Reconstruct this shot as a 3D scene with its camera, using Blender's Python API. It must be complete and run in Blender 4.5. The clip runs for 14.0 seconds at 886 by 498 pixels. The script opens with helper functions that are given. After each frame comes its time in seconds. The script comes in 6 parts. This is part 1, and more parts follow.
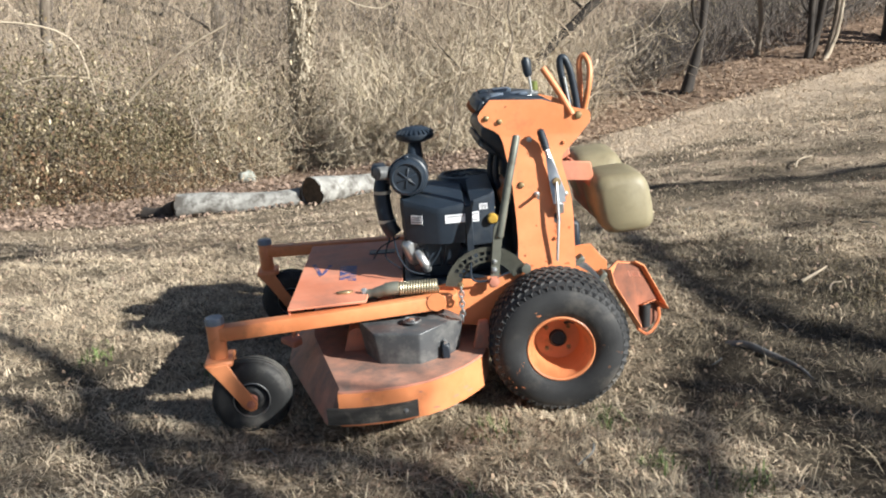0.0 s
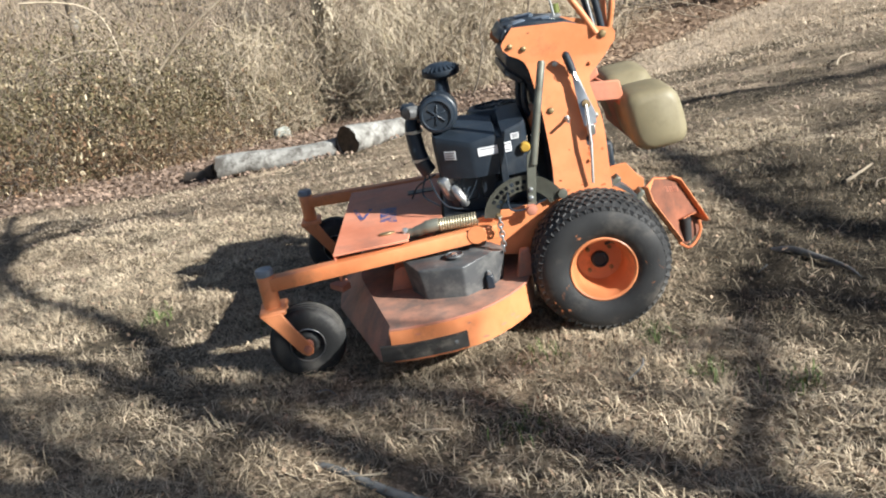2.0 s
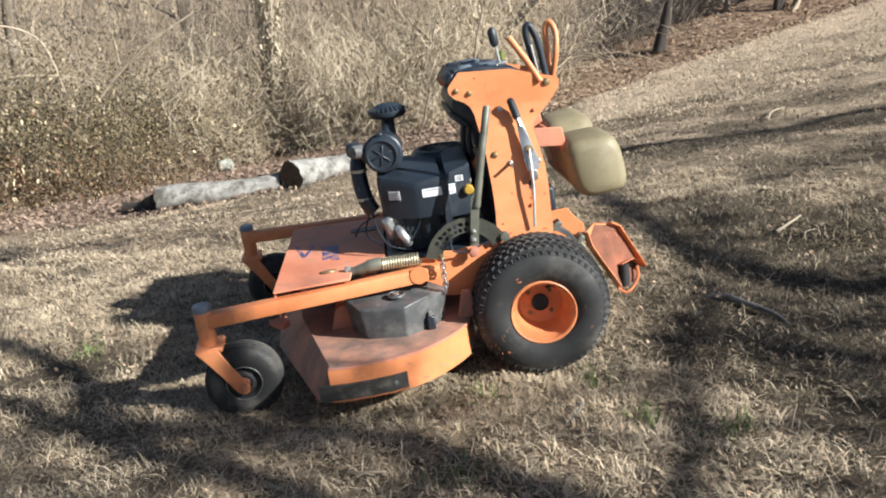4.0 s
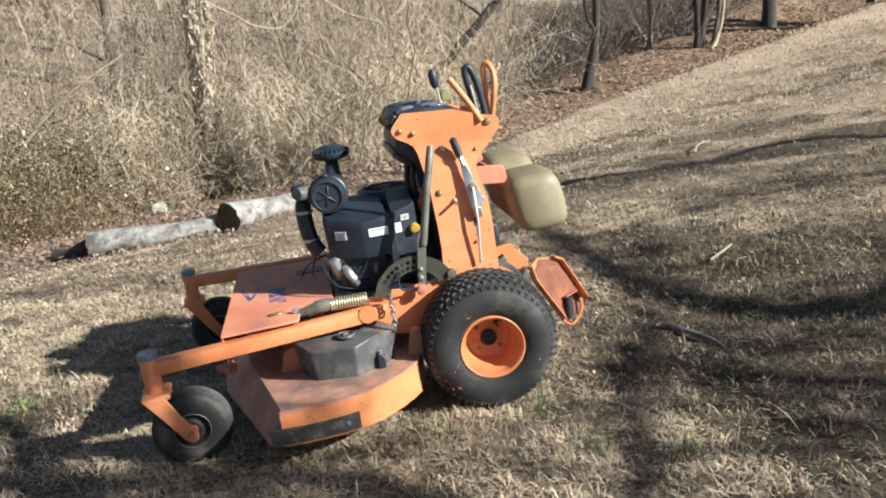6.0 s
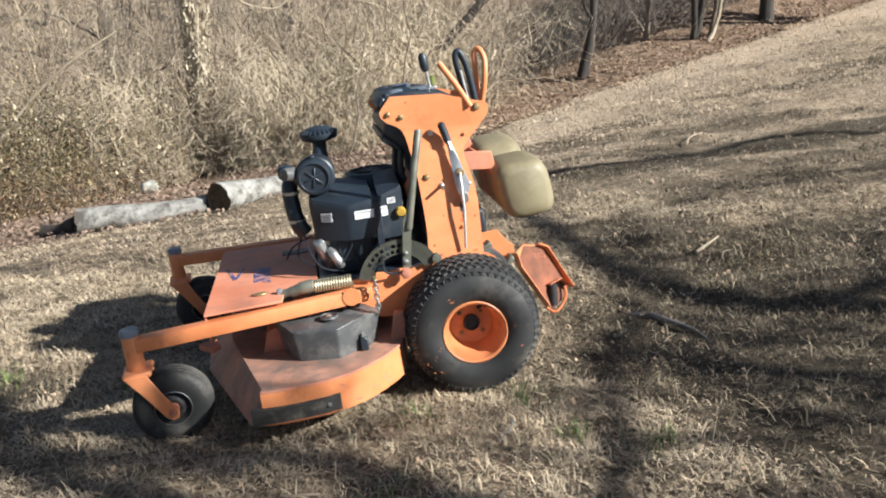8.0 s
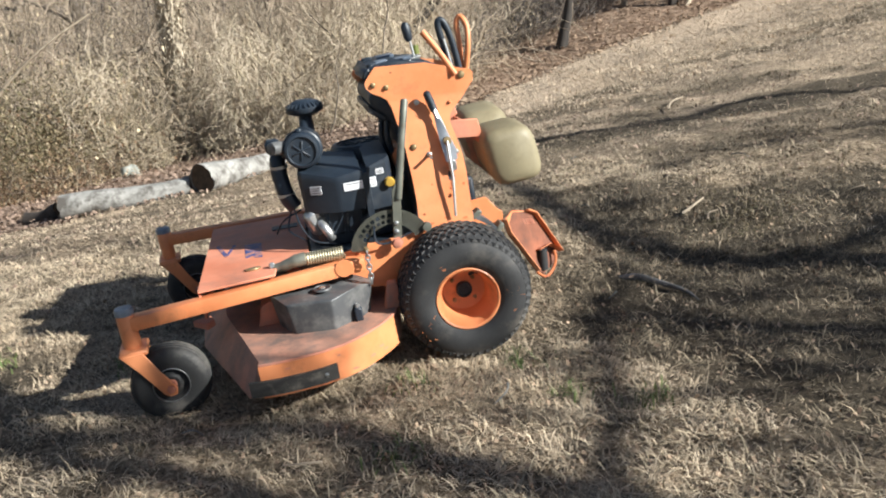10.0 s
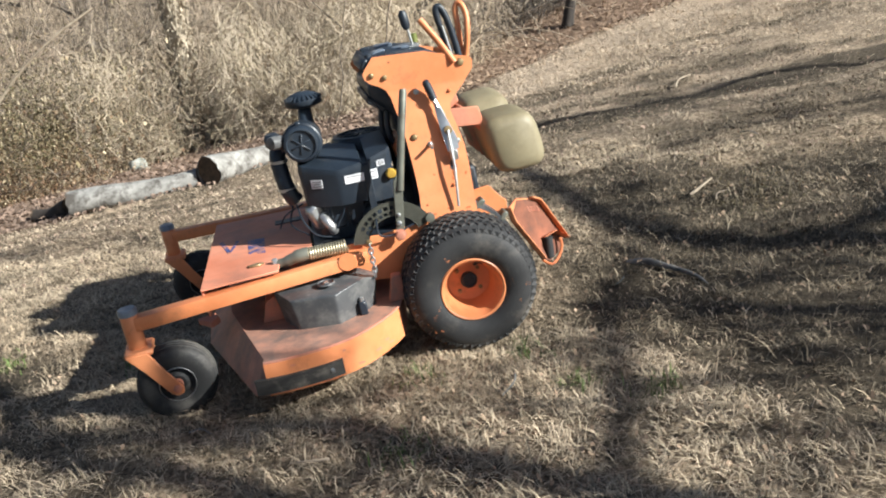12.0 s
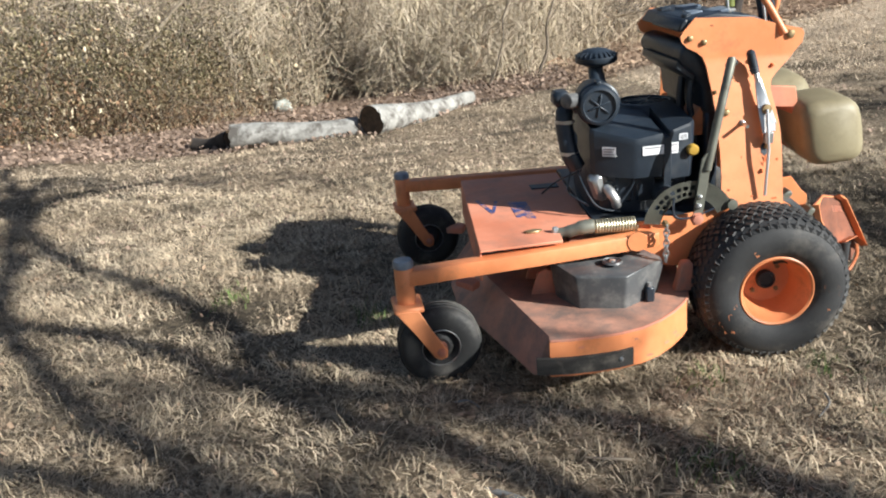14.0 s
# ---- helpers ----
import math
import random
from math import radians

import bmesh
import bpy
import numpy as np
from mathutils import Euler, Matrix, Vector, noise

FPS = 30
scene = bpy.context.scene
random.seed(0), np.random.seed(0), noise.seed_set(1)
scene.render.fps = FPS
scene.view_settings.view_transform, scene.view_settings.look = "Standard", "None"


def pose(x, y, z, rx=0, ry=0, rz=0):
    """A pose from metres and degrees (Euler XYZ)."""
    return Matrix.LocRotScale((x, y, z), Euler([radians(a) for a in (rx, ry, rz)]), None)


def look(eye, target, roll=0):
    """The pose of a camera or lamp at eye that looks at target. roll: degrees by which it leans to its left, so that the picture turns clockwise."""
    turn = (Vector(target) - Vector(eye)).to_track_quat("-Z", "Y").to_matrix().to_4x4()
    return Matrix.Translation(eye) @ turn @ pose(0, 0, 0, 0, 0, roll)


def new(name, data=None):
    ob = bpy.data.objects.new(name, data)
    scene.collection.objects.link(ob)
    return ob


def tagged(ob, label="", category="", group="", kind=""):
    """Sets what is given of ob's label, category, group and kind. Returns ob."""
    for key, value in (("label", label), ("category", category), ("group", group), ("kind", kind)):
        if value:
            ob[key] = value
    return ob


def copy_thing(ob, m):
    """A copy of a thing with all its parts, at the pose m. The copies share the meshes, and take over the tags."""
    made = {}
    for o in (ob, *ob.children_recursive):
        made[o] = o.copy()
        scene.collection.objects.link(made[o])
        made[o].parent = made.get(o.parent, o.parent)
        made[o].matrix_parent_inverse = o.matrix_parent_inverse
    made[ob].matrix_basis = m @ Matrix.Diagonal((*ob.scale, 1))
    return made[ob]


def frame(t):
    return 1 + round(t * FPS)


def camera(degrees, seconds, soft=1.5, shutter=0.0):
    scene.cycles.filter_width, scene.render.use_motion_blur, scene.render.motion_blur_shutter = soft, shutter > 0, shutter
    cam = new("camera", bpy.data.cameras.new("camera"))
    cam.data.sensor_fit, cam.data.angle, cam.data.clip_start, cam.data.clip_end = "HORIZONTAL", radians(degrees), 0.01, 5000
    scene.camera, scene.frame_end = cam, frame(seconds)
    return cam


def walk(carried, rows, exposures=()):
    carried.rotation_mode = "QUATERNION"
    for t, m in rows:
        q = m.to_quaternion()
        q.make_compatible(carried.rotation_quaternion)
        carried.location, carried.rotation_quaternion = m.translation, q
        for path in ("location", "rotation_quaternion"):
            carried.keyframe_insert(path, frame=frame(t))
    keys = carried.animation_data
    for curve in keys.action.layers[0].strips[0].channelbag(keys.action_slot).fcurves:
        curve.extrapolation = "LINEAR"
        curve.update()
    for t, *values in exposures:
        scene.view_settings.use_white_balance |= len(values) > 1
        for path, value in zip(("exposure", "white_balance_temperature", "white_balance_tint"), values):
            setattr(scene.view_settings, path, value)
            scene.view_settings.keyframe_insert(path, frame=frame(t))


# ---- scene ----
cam = camera(56.77, 14.0, soft=2.0)
PATH = [
    (0, pose(0.000, 0.000, 1.534, 71.81, -1.88, 0.67)),
    (0.5, pose(0.002, -0.055, 1.547, 70.99, 0.08, 1.44)),
    (1, pose(0.017, -0.044, 1.534, 70.04, 2.60, 1.41)),
    (1.5, pose(0.022, -0.049, 1.527, 68.82, 2.86, 2.06)),
    (2, pose(0.022, -0.048, 1.530, 67.62, 4.22, 1.72)),
    (2.5, pose(-0.004, -0.058, 1.531, 66.78, 1.81, 2.30)),
    (3, pose(0.004, -0.060, 1.528, 68.23, 1.90, 0.35)),
    (3.2, pose(0.022, -0.049, 1.529, 70.31, 2.74, -1.23)),
    (5.3, pose(0.020, -0.064, 1.559, 69.64, -0.32, -1.45)),
    (5.5, pose(0.015, -0.081, 1.558, 69.88, 1.05, -0.88)),
    (6, pose(-0.019, -0.078, 1.558, 72.53, 1.63, -6.25)),
    (6.5, pose(-0.054, -0.100, 1.569, 76.00, 0.00, -10.84)),
    (7, pose(-0.073, -0.105, 1.558, 73.61, -1.71, -9.20)),
    (7.5, pose(-0.011, -0.105, 1.553, 71.91, -0.84, -5.29)),
    (7.7, pose(0.012, -0.083, 1.552, 71.71, -0.51, -5.67)),
    (9.8, pose(-0.049, -0.135, 1.555, 71.18, 2.68, -6.73)),
    (10, pose(-0.019, -0.112, 1.533, 69.84, 1.68, -8.00)),
    (10.5, pose(-0.009, -0.107, 1.545, 70.42, 2.68, -9.50)),
    (11, pose(-0.018, -0.119, 1.554, 70.20, 3.80, -7.56)),
    (11.5, pose(-0.014, -0.098, 1.551, 70.54, 2.90, -7.52)),
    (12, pose(0.018, -0.076, 1.548, 68.67, 3.44, -7.78)),
    (12.5, pose(0.037, -0.064, 1.552, 70.38, 3.49, -2.19)),
    (13, pose(-0.072, -0.045, 1.545, 69.67, 5.12, 6.60)),
    (13.5, pose(-0.422, -0.002, 1.522, 68.55, 6.61, 0.96)),
    (14, pose(-0.682, 0.227, 1.462, 66.82, -1.49, 0.56)),
]
walk(cam, PATH, [(0, 1.02), (14, 1.02)])

# ---------------------------------------------------------------- light
SUN_FROM = Vector((1.572, -0.889, 1.211)).normalized()
world = bpy.data.worlds.new("sky")
scene.world = world
world.use_nodes = True
wn = world.node_tree
sky = wn.nodes.new("ShaderNodeTexSky")
sky.sky_type = "NISHITA"
sky.sun_disc = False
sky.sun_elevation = math.asin(SUN_FROM.z)
sky.sun_rotation = math.atan2(SUN_FROM.x, SUN_FROM.y)
wn.links.new(sky.outputs[0], wn.nodes["Background"].inputs[0])
wn.nodes["Background"].inputs[1].default_value = 0.043
sun_data = bpy.data.lights.new("sun", "SUN")
sun_data.energy = 5.0
sun_data.angle = radians(0.55)
sun_data.color = (0.985, 0.99, 0.94)
sun = new("sun", sun_data)
sun.matrix_world = look(SUN_FROM * 30, (0, 0, 0))


# ---------------------------------------------------------------- materials
def node(nt, kind, **values):
    n = nt.nodes.new(kind)
    for key, value in values.items():
        n.inputs[key.replace("_", " ")].default_value = value
    return n


def ramp(nt, fac, stops):
    r = nt.nodes.new("ShaderNodeValToRGB")
    els = r.color_ramp.elements
    while len(els) < len(stops):
        els.new(0.5)
    for e, (p, c) in zip(els, stops):
        e.position, e.color = p, (*c, 1)
    nt.links.new(fac, r.inputs[0])
    return r.outputs[0]


def mix(nt, fac, a, b):
    m = nt.nodes.new("ShaderNodeMix")
    m.data_type = "RGBA"
    for sock, v in ((m.inputs[0], fac), (m.inputs[6], a), (m.inputs[7], b)):
        if isinstance(v, (int, float)):
            sock.default_value = v
        elif isinstance(v, tuple):
            sock.default_value = (*v, 1)
        else:
            nt.links.new(v, sock)
    return m.outputs[2]


def noise_of(nt, scale, detail=4.0, rough=0.6, stretch=None):
    tc = nt.nodes.new("ShaderNodeTexCoord")
    out = tc.outputs["Object"]
    if stretch:
        mp = nt.nodes.new("ShaderNodeMapping")
        mp.inputs["Scale"].default_value = stretch
        nt.links.new(out, mp.inputs[0])
        out = mp.outputs[0]
    n = node(nt, "ShaderNodeTexNoise", Scale=scale, Detail=detail, Roughness=rough)
    nt.links.new(out, n.inputs["Vector"])
    return n.outputs[0]


def material(name, dark, light, scale=8.0, rough=0.6, metal=0.0, bump=0.15, grain=60.0, stain=None, stain_at=(0.52, 0.68),
             stain_scale=5.0, per_piece=0.0, per_island=0.0, stretch=None, sheen=0.0):
    m = bpy.data.materials.new(name)
    m.use_nodes = True
    nt = m.node_tree
    b = nt.nodes["Principled BSDF"]
    col = ramp(nt, noise_of(nt, scale, 5, stretch=stretch), [(0.32, dark), (0.68, light)])
    if stain:
        f = ramp(nt, noise_of(nt, stain_scale, 8, 0.7), [(stain_at[0], (0, 0, 0)), (stain_at[1], (1, 1, 1))])
        col = mix(nt, f, col, stain)
    if per_piece or per_island:
        src = nt.nodes.new("ShaderNodeObjectInfo").outputs["Random"] if per_piece else \
            nt.nodes.new("ShaderNodeNewGeometry").outputs["Random Per Island"]
        amount = per_piece or per_island
        hsv = nt.nodes.new("ShaderNodeHueSaturation")
        mr = node(nt, "ShaderNodeMapRange", To_Min=1 - amount, To_Max=1 + amount)
        nt.links.new(src, mr.inputs[0])
        nt.links.new(mr.outputs[0], hsv.inputs["Value"])
        nt.links.new(col, hsv.inputs["Color"])
        col = hsv.outputs[0]
    nt.links.new(col, b.inputs["Base Color"])
    fine = noise_of(nt, grain, 6)
    rr = node(nt, "ShaderNodeMapRange", To_Min=max(0.05, rough - 0.12), To_Max=min(1, rough + 0.14))
    nt.links.new(fine, rr.inputs[0])
    nt.links.new(rr.outputs[0], b.inputs["Roughness"])
    b.inputs["Metallic"].default_value = metal
    if sheen:
        b.inputs["Sheen Weight"].default_value = sheen
    if bump:
        bp = node(nt, "ShaderNodeBump", Strength=bump, Distance=0.004)
        nt.links.new(fine, bp.inputs["Height"])
        nt.links.new(bp.outputs[0], b.inputs["Normal"])
    return m


RUSTBROWN = material("brown_rusted_steel", (0.13, 0.048, 0.028), (0.28, 0.095, 0.05), 9, 0.8, 0, 0.25, 80, (0.10, 0.05, 0.035), (0.52, 0.68), 12)
RUSTY = material("rusted_orange_paint", (0.50, 0.13, 0.045), (0.66, 0.22, 0.085), 7, 0.6, 0, 0.2, 80, (0.13, 0.055, 0.035), (0.50, 0.66), 8)
ORANGE = material("orange_paint", (0.63, 0.205, 0.078), (0.76, 0.285, 0.125), 6, 0.42, 0, 0.06, 90, (0.40, 0.16, 0.075), (0.56, 0.78), 9)
DUSTY = material("dusty_orange_paint", (0.60, 0.20, 0.11), (0.70, 0.28, 0.175), 5, 0.6, 0, 0.08, 120, (0.36, 0.17, 0.12), (0.48, 0.74), 4)
DECKTOP = material("grimy_faded_deck_paint", (0.40, 0.185, 0.125), (0.55, 0.28, 0.195), 5, 0.65, 0, 0.15, 90, (0.19, 0.135, 0.115), (0.43, 0.66), 6)
GRIME = material("grimy_orange_paint", (0.46, 0.17, 0.11), (0.64, 0.235, 0.14), 7, 0.7, 0, 0.2, 80, (0.24, 0.16, 0.13), (0.48, 0.72), 6)
BLACK = material("black_plastic", (0.010, 0.0155, 0.024), (0.022, 0.032, 0.046), 9, 0.42, 0, 0.08, 140, (0.055, 0.058, 0.062), (0.54, 0.8), 7)
COVER = material("weathered_black_plastic", (0.040, 0.043, 0.048), (0.085, 0.088, 0.092), 7, 0.42, 0, 0.1, 120, (0.19, 0.185, 0.175), (0.48, 0.72), 9)
RUBBER = material("tyre_rubber", (0.015, 0.0155, 0.017), (0.032, 0.032, 0.033), 8, 0.68, 0, 0.25, 150, (0.115, 0.102, 0.088), (0.50, 0.70), 4.5)
RUBBER_DUSTY = material("smooth_tyre_rubber", (0.012, 0.012, 0.013), (0.028, 0.028, 0.028), 8, 0.7, 0, 0.25, 150, (0.10, 0.092, 0.082), (0.50, 0.72), 7)
STEEL = material("grey_green_steel", (0.11, 0.115, 0.095), (0.20, 0.20, 0.165), 10, 0.5, 0.35, 0.12, 110, (0.09, 0.07, 0.05), (0.6, 0.75), 12)
ZINC = material("zinc_plated_steel", (0.42, 0.43, 0.44), (0.62, 0.63, 0.63), 14, 0.33, 0.85, 0.06, 150, (0.25, 0.2, 0.15), (0.62, 0.75), 15)
BRASS = material("yellowed_zinc_spring", (0.30, 0.27, 0.19), (0.46, 0.42, 0.31), 20, 0.4, 0.7, 0.08, 150)
BOLT = material("tarnished_bolt", (0.20, 0.13, 0.06), (0.42, 0.31, 0.17), 25, 0.45, 0.7, 0.05, 150)
CHROME = material("bright_metal", (0.45, 0.45, 0.45), (0.7, 0.7, 0.7), 30, 0.42, 0.85, 0.05, 60)
VINYL = material("tan_vinyl", (0.19, 0.158, 0.092), (0.27, 0.232, 0.145), 5, 0.55, 0, 0.12, 180, (0.17, 0.14, 0.085), (0.55, 0.8), 6)
WHITE = material("white_label_paper", (0.62, 0.63, 0.66), (0.75, 0.76, 0.78), 20, 0.5, 0, 0.0)
INK = material("grey_label_print", (0.10, 0.10, 0.11), (0.16, 0.16, 0.17), 20, 0.5, 0, 0.0)
BLUE = material("blue_decal", (0.025, 0.05, 0.17), (0.05, 0.085, 0.24), 25, 0.5, 0, 0.0, 60, (0.55, 0.24, 0.15), (0.46, 0.60), 30)
YELLOW = material("yellow_cap", (0.36, 0.215, 0.035), (0.47, 0.30, 0.055), 9, 0.4, 0, 0.03)
GREEN_CAP = material("olive_green_knob", (0.10, 0.12, 0.02), (0.16, 0.18, 0.035), 9, 0.5)
GREYPANEL = material("grey_blue_panel", (0.10, 0.13, 0.17), (0.2, 0.24, 0.3), 12, 0.35, 0.2)
CARBON = material("worn_rubber_strip", (0.025, 0.024, 0.022), (0.06, 0.055, 0.05), 14, 0.8, 0, 0.4, 60, (0.16, 0.14, 0.115), (0.55, 0.72), 12, stretch=(1, 1, 4))
BARK = material("grey_brown_bark", (0.10, 0.078, 0.058), (0.24, 0.195, 0.15), 9, 0.9, 0, 1.0, 26, (0.33, 0.31, 0.27), (0.55, 0.75), 3, stretch=(1, 1, 0.25))
DARKBARK = material("dark_bark", (0.022, 0.018, 0.016), (0.068, 0.056, 0.047), 9, 0.92, 0, 1.0, 26, (0.115, 0.10, 0.085), (0.58, 0.75), 3, stretch=(1, 1, 0.25))
VINEBARK = material("pale_flaking_bark", (0.28, 0.23, 0.165), (0.56, 0.48, 0.37), 7, 0.9, 0, 1.0, 22, (0.13, 0.10, 0.07), (0.56, 0.64), 8, stretch=(1, 1, 0.4))
LOGBARK = material("pale_weathered_log_bark", (0.20, 0.195, 0.18), (0.36, 0.35, 0.325), 7, 0.9, 0, 1.0, 18, (0.09, 0.08, 0.07), (0.47, 0.62), 6)
ROTBARK = material("black_rotten_bark", (0.02, 0.016, 0.013), (0.07, 0.055, 0.045), 9, 0.95, 0, 1.0, 26)
ENDGRAIN = material("dark_rotten_end_grain", (0.05, 0.033, 0.02), (0.13, 0.085, 0.05), 18, 0.95, 0, 0.8, 40)
TWIG = material("grey_tan_twigs", (0.245, 0.190, 0.138), (0.52, 0.42, 0.315), 0.9, 0.9, 0, 0, 60, per_island=0.4)
TWIG_PALE = material("pale_twigs", (0.375, 0.302, 0.22), (0.62, 0.52, 0.395), 0.9, 0.85, 0, 0, 60, per_island=0.3)
# serves brown stems and also stems coloured dark for forest shade
TWIG_DARK = material("dark_and_shaded_twigs", (0.07, 0.058, 0.05), (0.17, 0.14, 0.12), 0.9, 0.9, 0, 0, 60, per_island=0.4)
LEAF_TAN = material("dry_tan_leaves", (0.25, 0.195, 0.125), (0.50, 0.42, 0.29), 0.9, 0.85, 0, 0.1, 60, (0.34, 0.17, 0.09), (0.60, 0.70), 1.4, per_island=0.45)
LEAF_RUST = material("rusty_dead_leaves", (0.14, 0.075, 0.042), (0.28, 0.165, 0.095), 1.5, 0.8, 0, 0.1, 60, per_island=0.5)
STRAW = material("dry_grass_stalks", (0.35, 0.27, 0.178), (0.59, 0.482, 0.345), 0.8, 0.85, 0, 0, 60, per_island=0.35)
LEAF_DRY = material("dry_fallen_leaves", (0.13, 0.088, 0.066), (0.31, 0.22, 0.165), 1.2, 0.8, 0, 0.1, 60, per_island=0.5)
LEAF_OAK = material("light_brown_fallen_leaves", (0.21, 0.138, 0.090), (0.42, 0.30, 0.205), 1.2, 0.8, 0, 0.1, 60, per_island=0.35)
LEAF_GREEN = material("olive_green_leaves", (0.050, 0.047, 0.018), (0.160, 0.136, 0.064), 1.5, 0.75, 0, 0.1, 60, (0.22, 0.155, 0.088), (0.44, 0.58), 1.1, per_island=0.5)
GRASS = material("dormant_lawn_grass", (0.37, 0.282, 0.190), (0.71, 0.582, 0.430), 1.6, 0.8, 0, 0, 60, (0.19, 0.135, 0.09), (0.46, 0.70), 3.1, per_island=0.55)
# pale straw for the crest; part of its lightness stands in for sunlight
PALEGRASS = material("pale_crest_grass", (0.48, 0.372, 0.265), (0.75, 0.61, 0.455), 1.6, 0.85, 0, 0, 60, (0.26, 0.195, 0.14), (0.52, 0.72), 2.2, per_island=0.35)
EVERGREEN = material("dark_evergreen_needles", (0.022, 0.030, 0.014), (0.075, 0.085, 0.042), 0.6, 0.8, 0, 0, 60, per_island=0.5)
STRAW_DARK = material("brown_dead_grass", (0.13, 0.10, 0.068), (0.30, 0.24, 0.165), 2, 0.85, 0, 0, 60, per_island=0.5)
GRASS_GREEN = material("green_grass_tuft", (0.07, 0.11, 0.025), (0.15, 0.2, 0.06), 3, 0.7, 0, 0, 60, per_island=0.3)
WOOD = material("bleached_dead_wood", (0.26, 0.205, 0.145), (0.43, 0.36, 0.27), 12, 0.85, 0, 0.4, 40, stretch=(1, 1, 0.3))
GREYWOOD = material("grey_dead_wood", (0.12, 0.12, 0.115), (0.24, 0.238, 0.23), 12, 0.9, 0, 0.5, 40)
ROCK = material("pale_stone", (0.24, 0.25, 0.215), (0.40, 0.41, 0.37), 8, 0.9, 0, 0.5, 20)
ASPHALT = material("pale_asphalt", (0.20, 0.205, 0.21), (0.27, 0.275, 0.28), 3, 0.9, 0, 0.2, 60)
SIDING = material("white_siding", (0.66, 0.68, 0.72), (0.78, 0.8, 0.84), 2, 0.6, 0, 0.05, 20)
DARKBASE = material("dark_house_base", (0.07, 0.05, 0.04), (0.14, 0.10, 0.08), 5, 0.9, 0, 0.3, 20)
ROOFING = material("grey_shingles", (0.14, 0.13, 0.13), (0.22, 0.21, 0.2), 6, 0.9, 0, 0.2, 20)
PANE = material("dark_window_glass", (0.05, 0.08, 0.12), (0.09, 0.13, 0.18), 2, 0.1, 0, 0)


def lawn_material():
    m = bpy.data.materials.new("lawn_and_leaf_litter")
    m.use_nodes = True
    nt = m.node_tree
    b = nt.nodes["Principled BSDF"]
    big = noise_of(nt, 0.9, 6, 0.65)
    fine = noise_of(nt, 34, 8, 0.75)
    mid = noise_of(nt, 6, 6, 0.7)
    straw = ramp(nt, fine, [(0.38, (0.060, 0.045, 0.032)), (0.54, (0.345, 0.262, 0.18)), (0.70, (0.67, 0.545, 0.40))])
    # soil tone set extra dark so that it also carries the dappled shade
    soil = ramp(nt, fine, [(0.36, (0.036, 0.030, 0.023)), (0.70, (0.17, 0.135, 0.095))])
    bare = ramp(nt, big, [(0.47, (0, 0, 0)), (0.64, (1, 1, 1))])
    lawn = mix(nt, bare, straw, soil)
    gaps = ramp(nt, noise_of(nt, 11, 5, 0.6), [(0.36, (0.75, 0.75, 0.75)), (0.52, (0, 0, 0))])
    lawn = mix(nt, gaps, lawn, (0.10, 0.075, 0.05))
    moss = ramp(nt, noise_of(nt, 0.55, 5, 0.6), [(0.66, (0, 0, 0)), (0.76, (0.55, 0.55, 0.55))])
    lawn = mix(nt, moss, lawn, (0.16, 0.145, 0.045))
    # lighter straw mixed in by the pale mask, partly painted sunlight
    paled = ramp(nt, fine, [(0.36, (0.34, 0.255, 0.18)), (0.56, (0.61, 0.48, 0.355)), (0.72, (0.76, 0.62, 0.47))])
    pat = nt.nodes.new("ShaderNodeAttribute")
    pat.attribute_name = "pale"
    lawn = mix(nt, pat.outputs["Fac"], lawn, paled)
    sat = nt.nodes.new("ShaderNodeAttribute")
    sat.attribute_name = "soil"
    lawn = mix(nt, sat.outputs["Fac"], lawn, soil)
    leaf = ramp(nt, mid, [(0.3, (0.09, 0.06, 0.042)), (0.5, (0.23, 0.155, 0.108)), (0.66, (0.40, 0.295, 0.215))])
    at = nt.nodes.new("ShaderNodeAttribute")
    at.attribute_name = "litter"
    warp = nt.nodes.new("ShaderNodeMath")
    warp.operation = "ADD"
    sub = node(nt, "ShaderNodeMapRange", To_Min=-0.35, To_Max=0.35)
    nt.links.new(mid, sub.inputs[0])
    nt.links.new(at.outputs["Fac"], warp.inputs[0])
    nt.links.new(sub.outputs[0], warp.inputs[1])
    edge = ramp(nt, warp.outputs[0], [(0.35, (0, 0, 0)), (0.6, (1, 1, 1))])
    nt.links.new(mix(nt, edge, lawn, leaf), b.inputs["Base Color"])
    b.inputs["Roughness"].default_value = 0.95
    b.inputs["Specular IOR Level"].default_value = 0.15
    bp = node(nt, "ShaderNodeBump", Strength=0.9, Distance=0.02)
    nt.links.new(fine, bp.inputs["Height"])
    nt.links.new(bp.outputs[0], b.inputs["Normal"])
    return m


LAWN = lawn_material()


# ---------------------------------------------------------------- mesh helpers
def part(name, bm, mat, parent=None, label="", smooth=True, angle=40):
    me = bpy.data.meshes.new(name)
    bmesh.ops.recalc_face_normals(bm, faces=bm.faces)
    if smooth:
        for f in bm.faces:
            f.smooth = True
        lim = radians(angle)
        for e in bm.edges:
            if len(e.link_faces) == 2 and e.calc_face_angle(0) > lim:
                e.smooth = False
    bm.to_mesh(me)
    bm.free()
    me.materials.append(mat)
    ob = new(name, me)
    ob.parent = parent
    if label:
        ob["label"] = label
    return ob


def thing(name, m, label, category, group="", kind=""):
    ob = new(name)
    ob.empty_display_size = 0.2
    ob.matrix_world = m
    return tagged(ob, label, category, group, kind)


